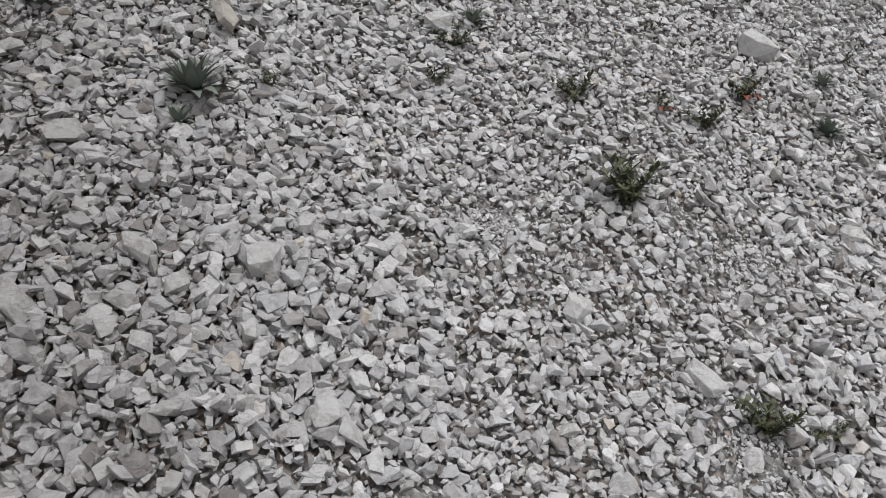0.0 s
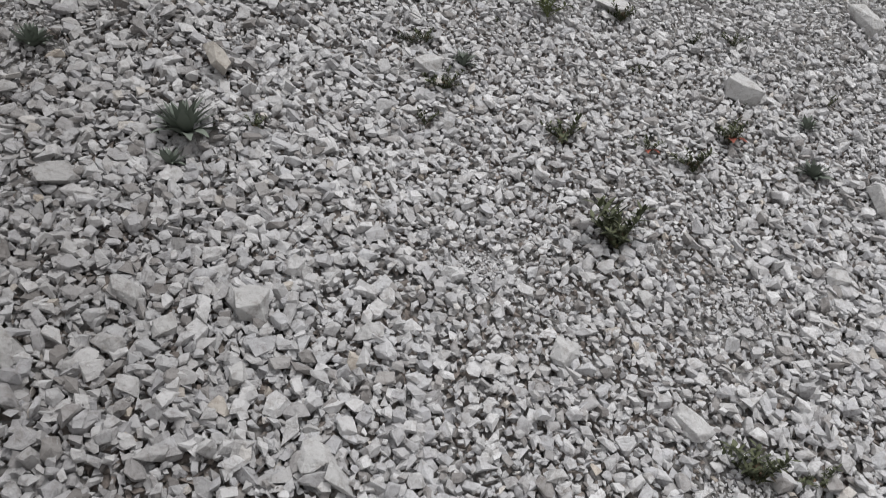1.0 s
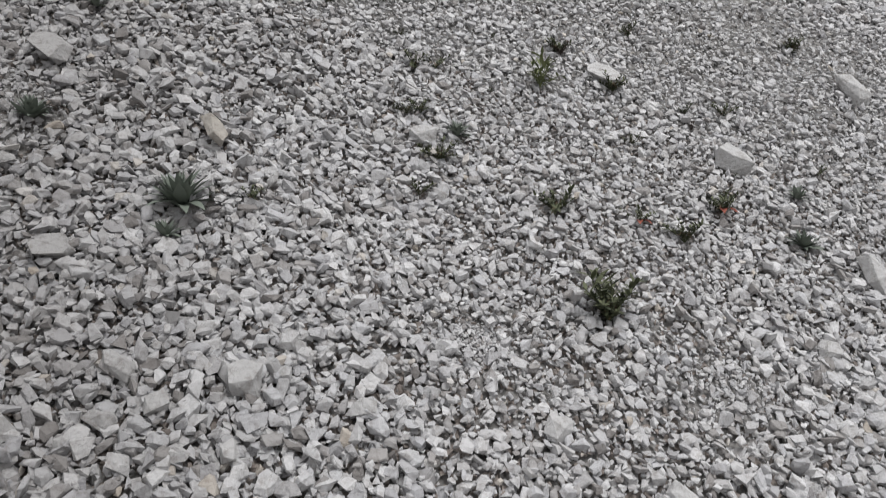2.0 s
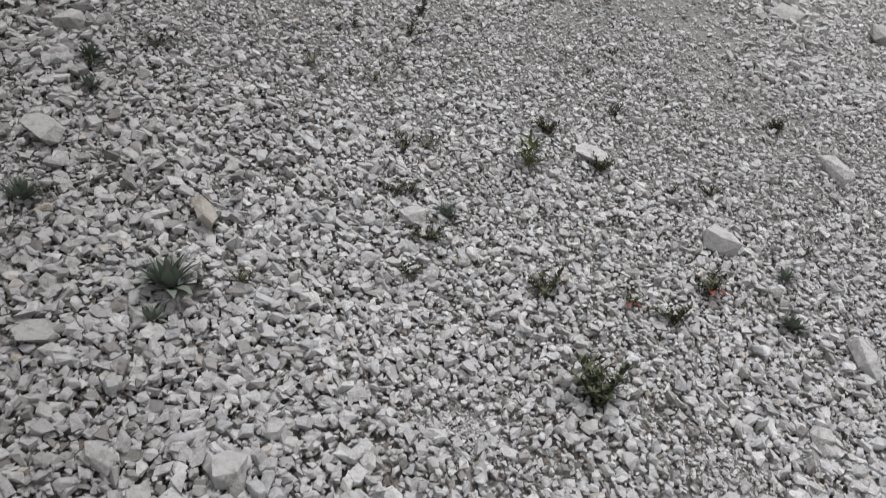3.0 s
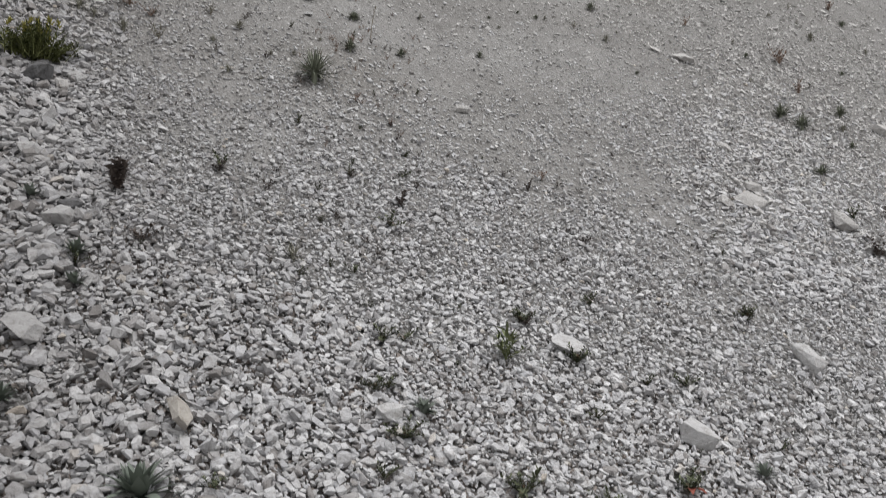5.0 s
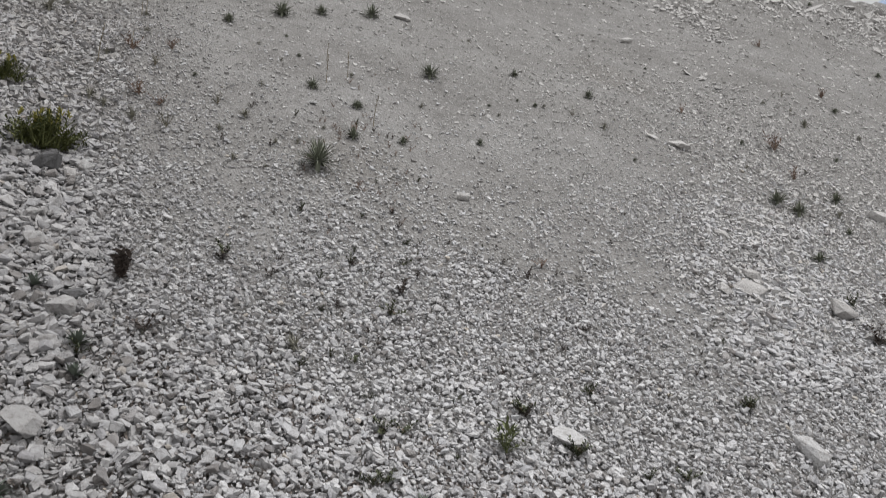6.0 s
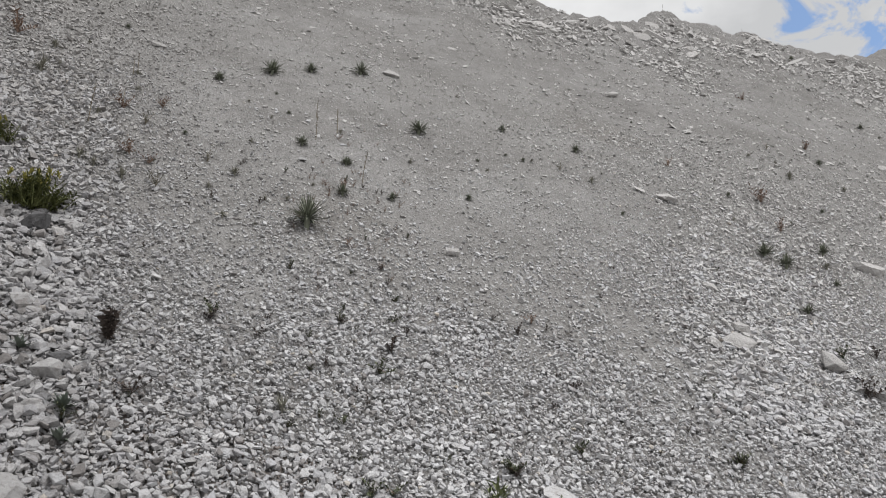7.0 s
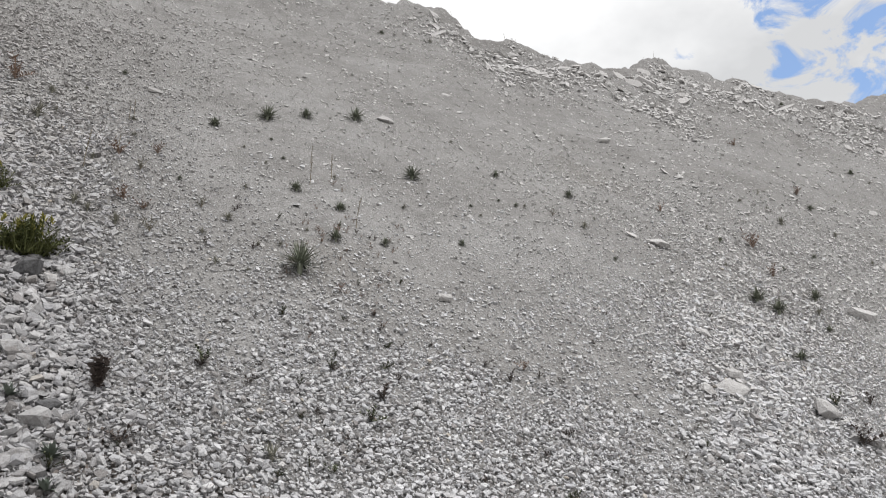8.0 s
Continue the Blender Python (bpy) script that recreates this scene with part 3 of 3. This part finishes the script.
rock("rock", "blocky chalk rock with clean broken faces", 0.84, 1.92, 0.053, 0.65, 0.45, 82, 0.35, 17)
rock("rock", "pale chalk rock half buried in gravel", -0.56, 1.47, 0.058, 0.90, 0.55, -31, 0.35, 18)
rock("rock", "angular pale grey chalk rock on loose gravel", -0.48, 1.51, 0.051, 0.80, 0.60, 36, 0.35, 19)
rock("rock", "blocky chalk rock with clean broken faces", -0.34, 1.47, 0.062, 0.65, 0.45, -77, 0.35, 20)
rock("rock", "pale chalk rock half buried in gravel", -0.15, 1.35, 0.058, 0.90, 0.55, -10, 0.35, 21)
rock("rock", "angular pale grey chalk rock on loose gravel", 0.31, 1.36, 0.051, 0.80, 0.60, 57, 0.35, 22)
rock("flat_rock", "pale flat chalk slab among small stones", -0.94, 2.24, 0.115, 0.70, 0.30, -50, 0.8, 40)
rock("flat_rock", "broad white chalk slab lying flat on gravel", 0.56, 2.84, 0.128, 0.85, 0.28, 5, 0.35, 41, 0.04)
rock("rock", "big pale chalk block with a split face", 1.49, 3.12, 0.135, 0.60, 0.55, -60, 0.35, 42)
rock("rock", "tall pale chalk block beside a rusty stone", 1.21, 2.30, 0.145, 0.50, 0.45, -75, 0.35, 43)
rock("rock", "wide pale chalk boulder on the scree", 1.75, 4.21, 0.180, 0.66, 0.40, -15, 0.15, 45)
rock("flat_rock", "chalk slab resting above a boulder", 1.84, 4.39, 0.121, 0.55, 0.35, 0, 0.35, 46)
rock("rock", "angular chalk block among scree", 0.30, 4.37, 0.084, 0.65, 0.45, 19, 0.35, 47)
rock("rock", "dark grey weathered rock below a bush", -1.52, 3.52, 0.120, 0.70, 0.80, 20, 0.35, 49, material=WEATHERED)
rock("flat_rock", "long pale chalk slab on the dusty slope", 3.47, 5.94, 0.241, 0.45, 0.25, -20, 0.35, 50)
rock("rock", "flat broken chalk rock on scree", 1.84, 4.79, 0.105, 0.80, 0.40, -73, 0.15, 51)
rock("rock", "pale chalk rock on the dusty upper slope", -1.05, 2.68, 0.087, 0.80, 0.60, -6, 0.35, 52)
rock("rock", "dark grey weathered rock among pale stones", -1.04, 2.74, 0.075, 0.80, 0.70, 10, 0.35, 53, material=WEATHERED)
rock("rock", "flat broken chalk rock on scree", 2.05, 6.16, 0.153, 0.90, 0.35, -52, 0.35, 54)
rock("rock", "pale chalk rock on the dusty upper slope", 2.24, 4.26, 0.140, 0.80, 0.60, 15, 0.35, 55)
rock("rock", "angular chalk block among scree", 2.45, 9.15, 0.17, 0.65, 0.35, 10, 0.35, 56)
rock("rock", "flat broken chalk rock on scree", -0.11, 7.43, 0.164, 0.90, 0.35, -31, 0.35, 57)
rock("rock", "pale chalk rock on the dusty upper slope", -1.29, 3.00, 0.080, 0.80, 0.60, 36, 0.35, 58)
rock("rock", "angular chalk block among scree", 1.59, 4.14, 0.106, 0.65, 0.45, -77, 0.35, 59)
rock("flat_rock", "long narrow chalk slab on coarse scree", 2.33, 4.08, 0.155, 0.30, 0.30, -35, 0.35, 60)
rock("rock", "pale chalk rock on the dusty upper slope", -1.39, 3.17, 0.074, 0.80, 0.60, 57, 0.35, 61)
rock("rock", "angular chalk block among scree", -1.37, 3.59, 0.095, 0.65, 0.45, -56, 0.35, 62)
for k, (x, y, length) in enumerate([(1.84, 6.17, 0.105), (1.97, 6.05, 0.08), (2.87, 8.32, 0.125), (2.95, 8.10, 0.11), (3.04, 7.90, 0.131), (-0.59, 4.95, 0.078), (-1.99, 6.47, 0.149), (-2.88, 7.63, 0.148), (5.67, 9.24, 0.149)]):
    rock("flat_rock", "thin chalk slab sticking out of the dusty slope", x, y, length, 0.6, 0.22, -25 + 13 * (k % 5), 0.3, 200 + k, 0.2, PALE if k == 5 else None)
# slabs of the broken ledge below the crest
r = np.random.default_rng(21)
for k in range(110):
    x = float(np.clip(r.normal(5.0, 2.8), 0.6, 12.0))
    y = crest_line(np.array(x)) - abs(r.normal(0, 0.85)) - 0.7
    length = float(np.clip(r.lognormal(-1.75, 0.4), 0.09, 0.4))
    rock("flat_rock", "tilted flat chalk slab in the broken ledge below the crest" if length > 0.25 else "small flat chalk slab below the crest", float(x), float(y), length, r.uniform(0.5, 0.8), r.uniform(0.2, 0.38), r.normal(-10, 25), 0.1, 120 + k, 0.25)


# ---- plants ----
def blade(length, width, rise, tip, segs=6, fold=0.25, belly=0.8):
    """A folded leaf along +x: rises at the first angle, ends at the second (degrees)."""
    verts, faces, x, z = [], [], 0.0, 0.0
    for i in range(segs + 1):
        s = i / segs
        w = width * 0.5 * max(0.06, math.sin(math.pi * min(1.0, s**belly * 0.97 + 0.03)))
        a = radians(rise + (tip - rise) * s)
        verts += [(x, -w, z + fold * w), (x, 0, z), (x, w, z + fold * w)]
        x += math.cos(a) * length / segs
        z += math.sin(a) * length / segs
        if i:
            b = 3 * (i - 1)
            faces += [(b, b + 3, b + 4, b + 1), (b + 1, b + 4, b + 5, b + 2)]
    return np.array(verts), np.array(faces)


def turned(verts, rz, ry=0.0, at=(0, 0, 0), scale=1.0):
    m = np.array(pose(0, 0, 0, 0, -ry, rz).to_3x3())
    return verts * scale @ m.T + np.array(at)


def joined(pieces):
    V, F, base = [], [], 0
    for v, f in pieces:
        V.append(v)
        F.append(f + base)
        base += len(v)
    return np.concatenate(V), np.concatenate(F)


def tube(points, r0, r1, sides=5):
    """A tapering round stem through points."""
    V, F = [], []
    n = len(points)
    for i, p in enumerate(points):
        d = Vector(points[min(i + 1, n - 1)]) - Vector(points[max(i - 1, 0)])
        q = d.to_track_quat("Z", "Y")
        rad = r0 + (r1 - r0) * i / (n - 1)
        for k in range(sides):
            a = 2 * math.pi * k / sides
            V.append(Vector(p) + q @ Vector((rad * math.cos(a), rad * math.sin(a), 0)))
    for i in range(n - 1):
        for k in range(sides):
            k2 = (k + 1) % sides
            F.append((i * sides + k, i * sides + k2, (i + 1) * sides + k2, (i + 1) * sides + k))
    return np.array(V), np.array(F)


def part(name, mesh, parent, m=None, label=""):
    ob = new(name, mesh)
    ob.parent = parent
    if m is not None:
        ob.matrix_local = m
    return tagged(ob, label)


def rooted(name, x, y, label, category, group, data=None, sink=0.0):
    ob = new(name, data)
    ob.location = (x, y, float(land(x, y) + 0.4 * mean_size(x, y) * coarse(x, y)) - sink)
    return tagged(ob, label, category, group)


LEAF_MESHES = {}


def leaf_set(key, material, width, shapes):
    if key not in LEAF_MESHES:
        LEAF_MESHES[key] = [mesh_from("leaf", *blade(1.0, width, a, b), material, True) for a, b in shapes]
    return LEAF_MESHES[key]


def rosette(x, y, size, seed, label, leaves=26):
    """Grey-green rosette of long pointed leaves, each a part."""
    r = np.random.default_rng(seed)
    plant = rooted("rosette_plant", x, y, label, "plant", "rosette plants", sink=0.004)
    meshes = leaf_set("rosette", GREY_GREEN, 0.285, [(18, -30), (28, 5), (35, 40), (20, 15), (40, 10)])
    for k in range(leaves):
        s = k / leaves
        rise = 62 * s**1.2 - 4 + r.normal(0, 6)
        m = pose(0, 0, 0, 0, 0, 137.5 * k + r.normal(0, 9)) @ pose(0, 0, 0.004, r.normal(0, 8), -rise, 0) @ Matrix.Diagonal((*([size * (0.56 - 0.12 * s) * r.uniform(0.8, 1.1)] * 3), 1))
        part("leaf", meshes[k % len(meshes)], plant, m)
    return plant


TUFT_MESHES = {}


def tuft(x, y, size, seed, tall=1.0, grey=True):
    """A dense low tuft of narrow grey-green leaves."""
    kind = (seed % 6, grey)
    if kind not in TUFT_MESHES:
        r = np.random.default_rng(1000 + seed)
        pieces = []
        for k in range(170 if grey else 75):
            rise = r.uniform(-22, 88)
            v, f = blade(r.uniform(0.24, 0.56), r.uniform(0.018, 0.034), 0, r.uniform(-45, 25), 3)
            pieces.append((turned(v, r.uniform(0, 360), rise, (r.normal(0, 0.04), r.normal(0, 0.04), 0.16)), f))
        pieces.append(tube([(0, 0, -0.1), (0.01, 0, 0.05), (0, 0, 0.2)], 0.045, 0.06))
        TUFT_MESHES[kind] = mesh_from("tuft", *joined(pieces), TUFT_GREEN if grey else PALE_GREEN, True)
    small = size < 0.1
    label = "small sparse grey-green weed rooted in chalk dust" if small else "dense grey-green tuft of narrow leaves on chalk dust"
    ob = rooted("weed_tuft", x, y, label, "weed", "weed tufts", TUFT_MESHES[kind], 0.004)
    ob.scale = (size, size, size * tall)
    ob.rotation_euler = (0, 0, seed * 1.7)
    return ob


def branch_set(key, material, stem_material, leaf_w, leaf_l, count, seed, spread):
    """Shared branches: a bent stem of length 1 and its leaves."""
    out = []
    for i in range(5):
        r = np.random.default_rng(seed + i)
        bendy = r.uniform(-spread, spread, 2)
        pts = [(0.9 * s * math.cos(radians(55)) + 0.1 * bendy[0] * s * s, 0.25 * bendy[1] * s * s, s * 0.82 - 0.12 * s * s) for s in np.linspace(0, 1, 6)]
        stem = mesh_from("stem", *tube(pts, 0.016, 0.007), stem_material, True)
        pieces = []
        for k in range(count):
            s = 0.12 + 0.88 * (k + 0.5) / count
            j = min(4, int(s * 5))
            f_ = s * 5 - j
            at = np.array(pts[j]) * (1 - f_) + np.array(pts[j + 1]) * f_
            v, f = blade(leaf_l * r.uniform(0.7, 1.2), leaf_w * r.uniform(0.7, 1.2), 0, r.uniform(-30, 10), 3)
            pieces.append((turned(v, 137.5 * k + r.normal(0, 20), r.uniform(0, 55), at), f))
        out.append((stem, mesh_from("leaves", *joined(pieces), material, True)))
    return out


BRANCHES = {
    "olive": branch_set("olive", OLIVE, OLIVE, 0.095, 0.24, 22, 2000, 1.0),
    "green": branch_set("green", YELLOW_GREEN, YELLOW_GREEN, 0.10, 0.42, 9, 2100, 1.0),
    "dry": branch_set("dry", DRY, DRY, 0.13, 0.24, 16, 2200, 1.0),
    "rust": branch_set("rust", RUST, RUST, 0.07, 0.24, 12, 2400, 1.0),
    "wispy": branch_set("wispy", PALE_GREEN, STRAW, 0.05, 0.20, 12, 2500, 1.0),
    "bush": branch_set("bush", BUSH_GREEN, BUSH_GREEN, 0.045, 0.13, 36, 2300, 0.6),
}
FLOWER = mesh_from("flower_head", *joined([(turned(blade(0.16, 0.05, 30, -10, 3)[0], 51 * k, 20 + 7 * (k % 5), (0, 0, 0.012 * k)), blade(0.16, 0.05, 30, -10, 3)[1]) for k in range(14)]), YELLOW, True)
RED_LEAF = mesh_from("red_leaf", *blade(1.0, 0.42, 20, -25, 5), RED, True)


def sprig(name, x, y, size, kind, seed, label, stems=7, upright=0.0, red=False, category="weed", group="leafy weeds"):
    """A branched weed: stems, each with its leaves."""
    r = np.random.default_rng(seed)
    plant = rooted(name, x, y, label, category, group, sink=0.003)
    for k in range(stems):
        stem_mesh, leaf_mesh = BRANCHES[kind][int(r.integers(0, 5))]
        grow = size * r.uniform(0.5, 0.85) * (1 - 0.25 * (k % 3 == 2))
        m = pose(0, 0, 0, 0, 0, 360 * k / stems + r.normal(0, 25)) @ pose(0, 0, 0, 0, -upright * r.uniform(0.3, 1) + r.normal(0, 14), 0) @ Matrix.Diagonal((grow, grow, grow, 1))
        stem = part("stem", stem_mesh, plant, m)
        part("leaves", leaf_mesh, stem)
    if red:
        for k in range(2):
            part("red_leaf", RED_LEAF, plant, pose(0, 0, 0.012, 0, 10, -100 + 45 * k) @ Matrix.Diagonal((*([size * 0.5] * 3), 1)), "wilted red leaf")
    return plant


def bush(x, y, wide, seed, label, stems=60):
    """A dense bushy herb with yellow flower heads at the tips."""
    r = np.random.default_rng(seed)
    plant = rooted("bush", x, y, label, "bush", "bushes on the scree", sink=0.01)
    for k in range(stems):
        stem_mesh, leaf_mesh = BRANCHES["bush"][int(r.integers(0, 5))]
        grow = wide * r.uniform(0.30, 0.58)
        lift = r.uniform(-28, 40)
        foot = Vector((r.normal(0, 0.13), r.normal(0, 0.10), 0)) * wide
        m = Matrix.Translation(foot) @ pose(0, 0, 0, 0, 0, r.uniform(0, 360)) @ pose(0, 0, 0, 0, -lift, 0) @ Matrix.Diagonal((grow, grow, grow, 1))
        stem = part("stem", stem_mesh, plant, m)
        part("leaves", leaf_mesh, stem)
        if k % 4 == 0 and lift > 0:
            part("flower_head", FLOWER, stem, Matrix.Translation((0.50, 0.0, 0.70)), "small yellow flower head")
    return plant


def stalk(x, y, tall, seed, label):
    """A thin dry stalk with a seed head."""
    r = np.random.default_rng(seed)
    plant = rooted("dry_stalk", x, y, label, "dry plant", "dry stalks", sink=0.004)
    lean = r.normal(0, 0.10, 2)
    pts = [(lean[0] * s * s * tall, lean[1] * s * s * tall, s * tall) for s in np.linspace(0, 1, 7)]
    part("stem", mesh_from("stem", *tube(pts, 0.0028, 0.0014), STRAW, True), plant)
    pieces = []
    for k in range(26):
        s = r.uniform(0.45, 1.0)
        v, f = blade(tall * r.uniform(0.05, 0.10), tall * 0.03, 10, 20, 2)
        pieces.append((turned(v, r.uniform(0, 360), r.uniform(10, 70), (lean[0] * s * s * tall, lean[1] * s * s * tall, s * tall)), f))
    part("seed_head", mesh_from("seed_head", *joined(pieces), STRAW, True), plant)
    return plant


for k, (x, y, size) in enumerate(ROSETTES):
    rosette(x, y, size * 1.05, 30 + k, "large grey-green rosette of pointed leaves among stones" if size > 0.1 else "small grey-green rosette plant between chalk stones", 46 if size > 0.1 else 20)
TUFTS = [(-0.45, 4.16, 0.254), (0.14, 6.04, 0.211), (-0.37, 7.09, 0.242), (-1.03, 6.31, 0.228), (-0.77, 6.73, 0.170), (2.51, 5.52, 0.200), (2.61, 5.43, 0.208), (2.42, 4.81, 0.175), (3.13, 5.93, 0.177), (1.49, 6.73, 0.131), (0.86, 6.70, 0.118), (-0.33, 5.07, 0.105), (-0.31, 4.62, 0.134), (-0.03, 4.76, 0.097), (0.45, 5.10, 0.087), (-0.62, 5.17, 0.135), (-1.34, 5.87, 0.139), (-2.54, 5.84, 0.147), (-2.34, 5.22, 0.211)]
PALE_TUFTS = [(-1.71, 5.23, 0.079), (-1.76, 4.72, 0.079), (-1.63, 4.20, 0.126), (-1.55, 4.19, 0.087), (-1.39, 4.15, 0.116), (-0.91, 4.55, 0.114), (-0.99, 4.32, 0.068), (-0.91, 4.99, 0.065), (-0.41, 5.58, 0.072), (0.08, 5.47, 0.069), (-0.50, 4.40, 0.074), (-0.59, 4.41, 0.062), (-0.70, 4.36, 0.055), (3.74, 7.86, 0.073), (3.70, 7.50, 0.150), (2.99, 5.63, 0.112), (-0.85, 4.05, 0.069), (-0.69, 4.05, 0.045), (0.06, 3.71, 0.035), (-1.35, 5.88, 0.105), (1.44, 5.98, 0.103), (-2.32, 5.45, 0.077)]
GREEN_TUFTS = [(-0.32, 5.10, 0.086), (-0.48, 4.66, 0.052), (0.57, 5.83, 0.041), (0.63, 5.70, 0.056), (0.93, 6.01, 0.060), (1.00, 6.03, 0.060), (0.80, 6.03, 0.043), (1.59, 6.27, 0.045), (2.44, 8.33, 0.050), (3.41, 7.72, 0.083), (4.46, 8.37, 0.118), (4.35, 7.74, 0.098), (6.45, 10.91, 0.142), (6.56, 10.68, 0.087), (2.74, 6.64, 0.069), (2.73, 6.88, 0.072), (-0.28, 11.36, 0.140), (0.48, 12.01, 0.129), (7.20, 14.19, 0.139), (0.52, 7.41, 0.065), (-2.35, 6.75, 0.079)]
SMALL_TUFTS = [(2.55, 6.10, 0.063), (3.65, 6.87, 0.074), (4.32, 7.13, 0.079), (1.55, 5.56, 0.048), (3.16, 6.44, 0.068), (2.91, 5.37, 0.098), (-0.87, 5.44, 0.047), (-0.78, 5.62, 0.049), (-1.06, 5.61, 0.049), (-0.92, 5.90, 0.043), (-2.41, 6.13, 0.058), (-1.28, 4.85, 0.050)]
BROWN_WEEDS = [(-1.67, 4.89, 0.111), (-1.50, 4.79, 0.089), (-1.49, 5.06, 0.083), (-1.45, 4.41, 0.098), (-1.22, 4.16, 0.090), (-1.33, 4.38, 0.071), (-0.31, 4.68, 0.085), (1.22, 6.07, 0.078), (4.66, 10.60, 0.116), (4.53, 8.77, 0.124), (3.81, 8.18, 0.076), (3.06, 6.74, 0.173), (2.95, 6.19, 0.103), (-1.08, 4.62, 0.074), (2.37, 7.01, 0.093), (-2.85, 5.89, 0.200)]
DARK_WEEDS = [(-0.47, 3.76, 0.036), (-0.49, 3.35, 0.032), (-0.50, 3.20, 0.035), (-0.22, 3.48, 0.038), (-0.03, 3.88, 0.026), (-0.09, 3.43, 0.023), (-0.21, 3.57, 0.024), (-0.42, 3.52, 0.022), (0.06, 3.53, 0.029), (-0.32, 3.28, 0.031), (-0.24, 3.16, 0.024), (-0.12, 3.06, 0.029), (-0.23, 2.88, 0.026), (-0.41, 2.76, 0.026), (-0.06, 3.98, 0.027), (-0.20, 3.85, 0.024), (0.56, 3.75, 0.041), (0.64, 3.33, 0.027), (2.38, 4.39, 0.060), (2.63, 4.51, 0.055), (2.30, 4.04, 0.085), (-0.69, 3.25, 0.054), (0.00, 3.37, 0.054)]
for k, (x, y, size) in enumerate(TUFTS):
    tuft(x, y, size * (1.12 if k == 0 else 1.0), k, 0.6 if k == 7 else 0.9 if k else 1.05, k < 17)
for k, (x, y, size) in enumerate(PALE_TUFTS):
    tuft(x, y, size * 1.1, k + 3, 0.85, False)
for k, (x, y, size) in enumerate(GREEN_TUFTS + SMALL_TUFTS):
    tuft(x, y, size * 1.1, k + 2, 0.8, k % 2 == 0)
for k, (x, y, size) in enumerate(BROWN_WEEDS):
    sprig("dry_weed", x, y, size * 1.4, "rust" if k % 3 != 1 else "wispy", 900 + k, "sparse brownish dry weed on chalk dust", 9, 15, False, "weed", "withered weeds")
for k, (x, y, size) in enumerate(DARK_WEEDS):
    sprig("leafy_weed", x, y, size * 1.8, "olive" if k % 3 == 0 else "dry", 940 + k, "tiny dark withered weed among small stones", 5, 8, False, "weed", "tiny weeds")
for k, (x, y, size) in enumerate(SPRIGS):
    green = k == 12
    red = k in (1, 3)
    label = "light green grassy weed between chalk stones" if green else "olive weed with wilted red leaves on gravel" if red else "bushy dark olive weed growing through gravel" if size > 0.09 else "small olive weed growing between stones"
    sprig("leafy_weed", x, y, size, "green" if green else "olive", 300 + k, label, 9 if green else 18 if size > 0.15 else 12 if size > 0.09 else 7, 2 if size > 0.15 else -12, red)
for k, (x, y, size) in enumerate(UPPER_SPRIGS):
    brown = k in (4, 6, 15) or k % 3 == 1
    sprig("leafy_weed", x, y, size, "rust" if k == 6 else "dry" if brown else "olive", 400 + k, "withered brown weed on pale gravel" if brown else "small dark olive weed on pale gravel", 7, -14)
bush(-1.60, 3.66, 0.344, 5, "dense yellow-green bush with yellow flowers on scree", 150)
bush(-1.99, 4.06, 0.246, 6, "tall yellow-green herb at the edge of the scree", 60)
sprig("dead_plant", -0.95, 2.89, 0.150, "dry", 71, "dead dark brown plant standing in coarse stones", 28, 46, False, "dead plant", "dead plants")
for k, (x, y, tall) in enumerate([(-1.83, 5.55, 0.18), (-1.86, 5.55, 0.12), (-1.76, 4.60, 0.25), (-0.55, 5.32, 0.23), (-0.43, 5.54, 0.24), (-0.21, 4.87, 0.21), (-1.70, 4.95, 0.12), (-0.60, 5.75, 0.15)]):
    stalk(x, y, 0.85 * tall, 503 + k, "thin dry straw-coloured stalk on the dusty slope")
tuft(-1.83, 5.55, 0.10, 4, 0.6, False)
tuft(-0.35, 2.83, 0.135, 5, 0.9, False)
for k, x in enumerate((0.35, 0.95, 1.9, 2.1, 4.9, 5.25, 5.4, 7.1)):
    stalk(x, float(crest_line(np.array(x))) - 0.05, 0.07 + 0.025 * (k % 3), 540 + k, "thin dry weed stalk standing on the crest")
# reddish dry weeds on the dust around the big tuft
r = np.random.default_rng(8)
for k in range(46):
    y = r.normal(4.6, 0.55)
    x = y * r.normal(-0.045, 0.035)
    sprig("dry_weed", x, y, r.uniform(0.03, 0.075), "rust", 800 + k, "tiny rust-coloured dry weed on chalk dust", 4, 5, False, "weed", "rusty weeds")
# tiny weeds strewn where the stones thin out
r = np.random.default_rng(5)
for k in range(60):
    y = r.uniform(2.5, 5.2)
    x = y * r.uniform(-0.30, 0.40)
    sprig("leafy_weed", x, y, r.uniform(0.025, 0.055), ("dry", "olive", "dry")[k % 3], 600 + k, "tiny dark withered weed among small stones", 4, 8, False, "weed", "tiny weeds")
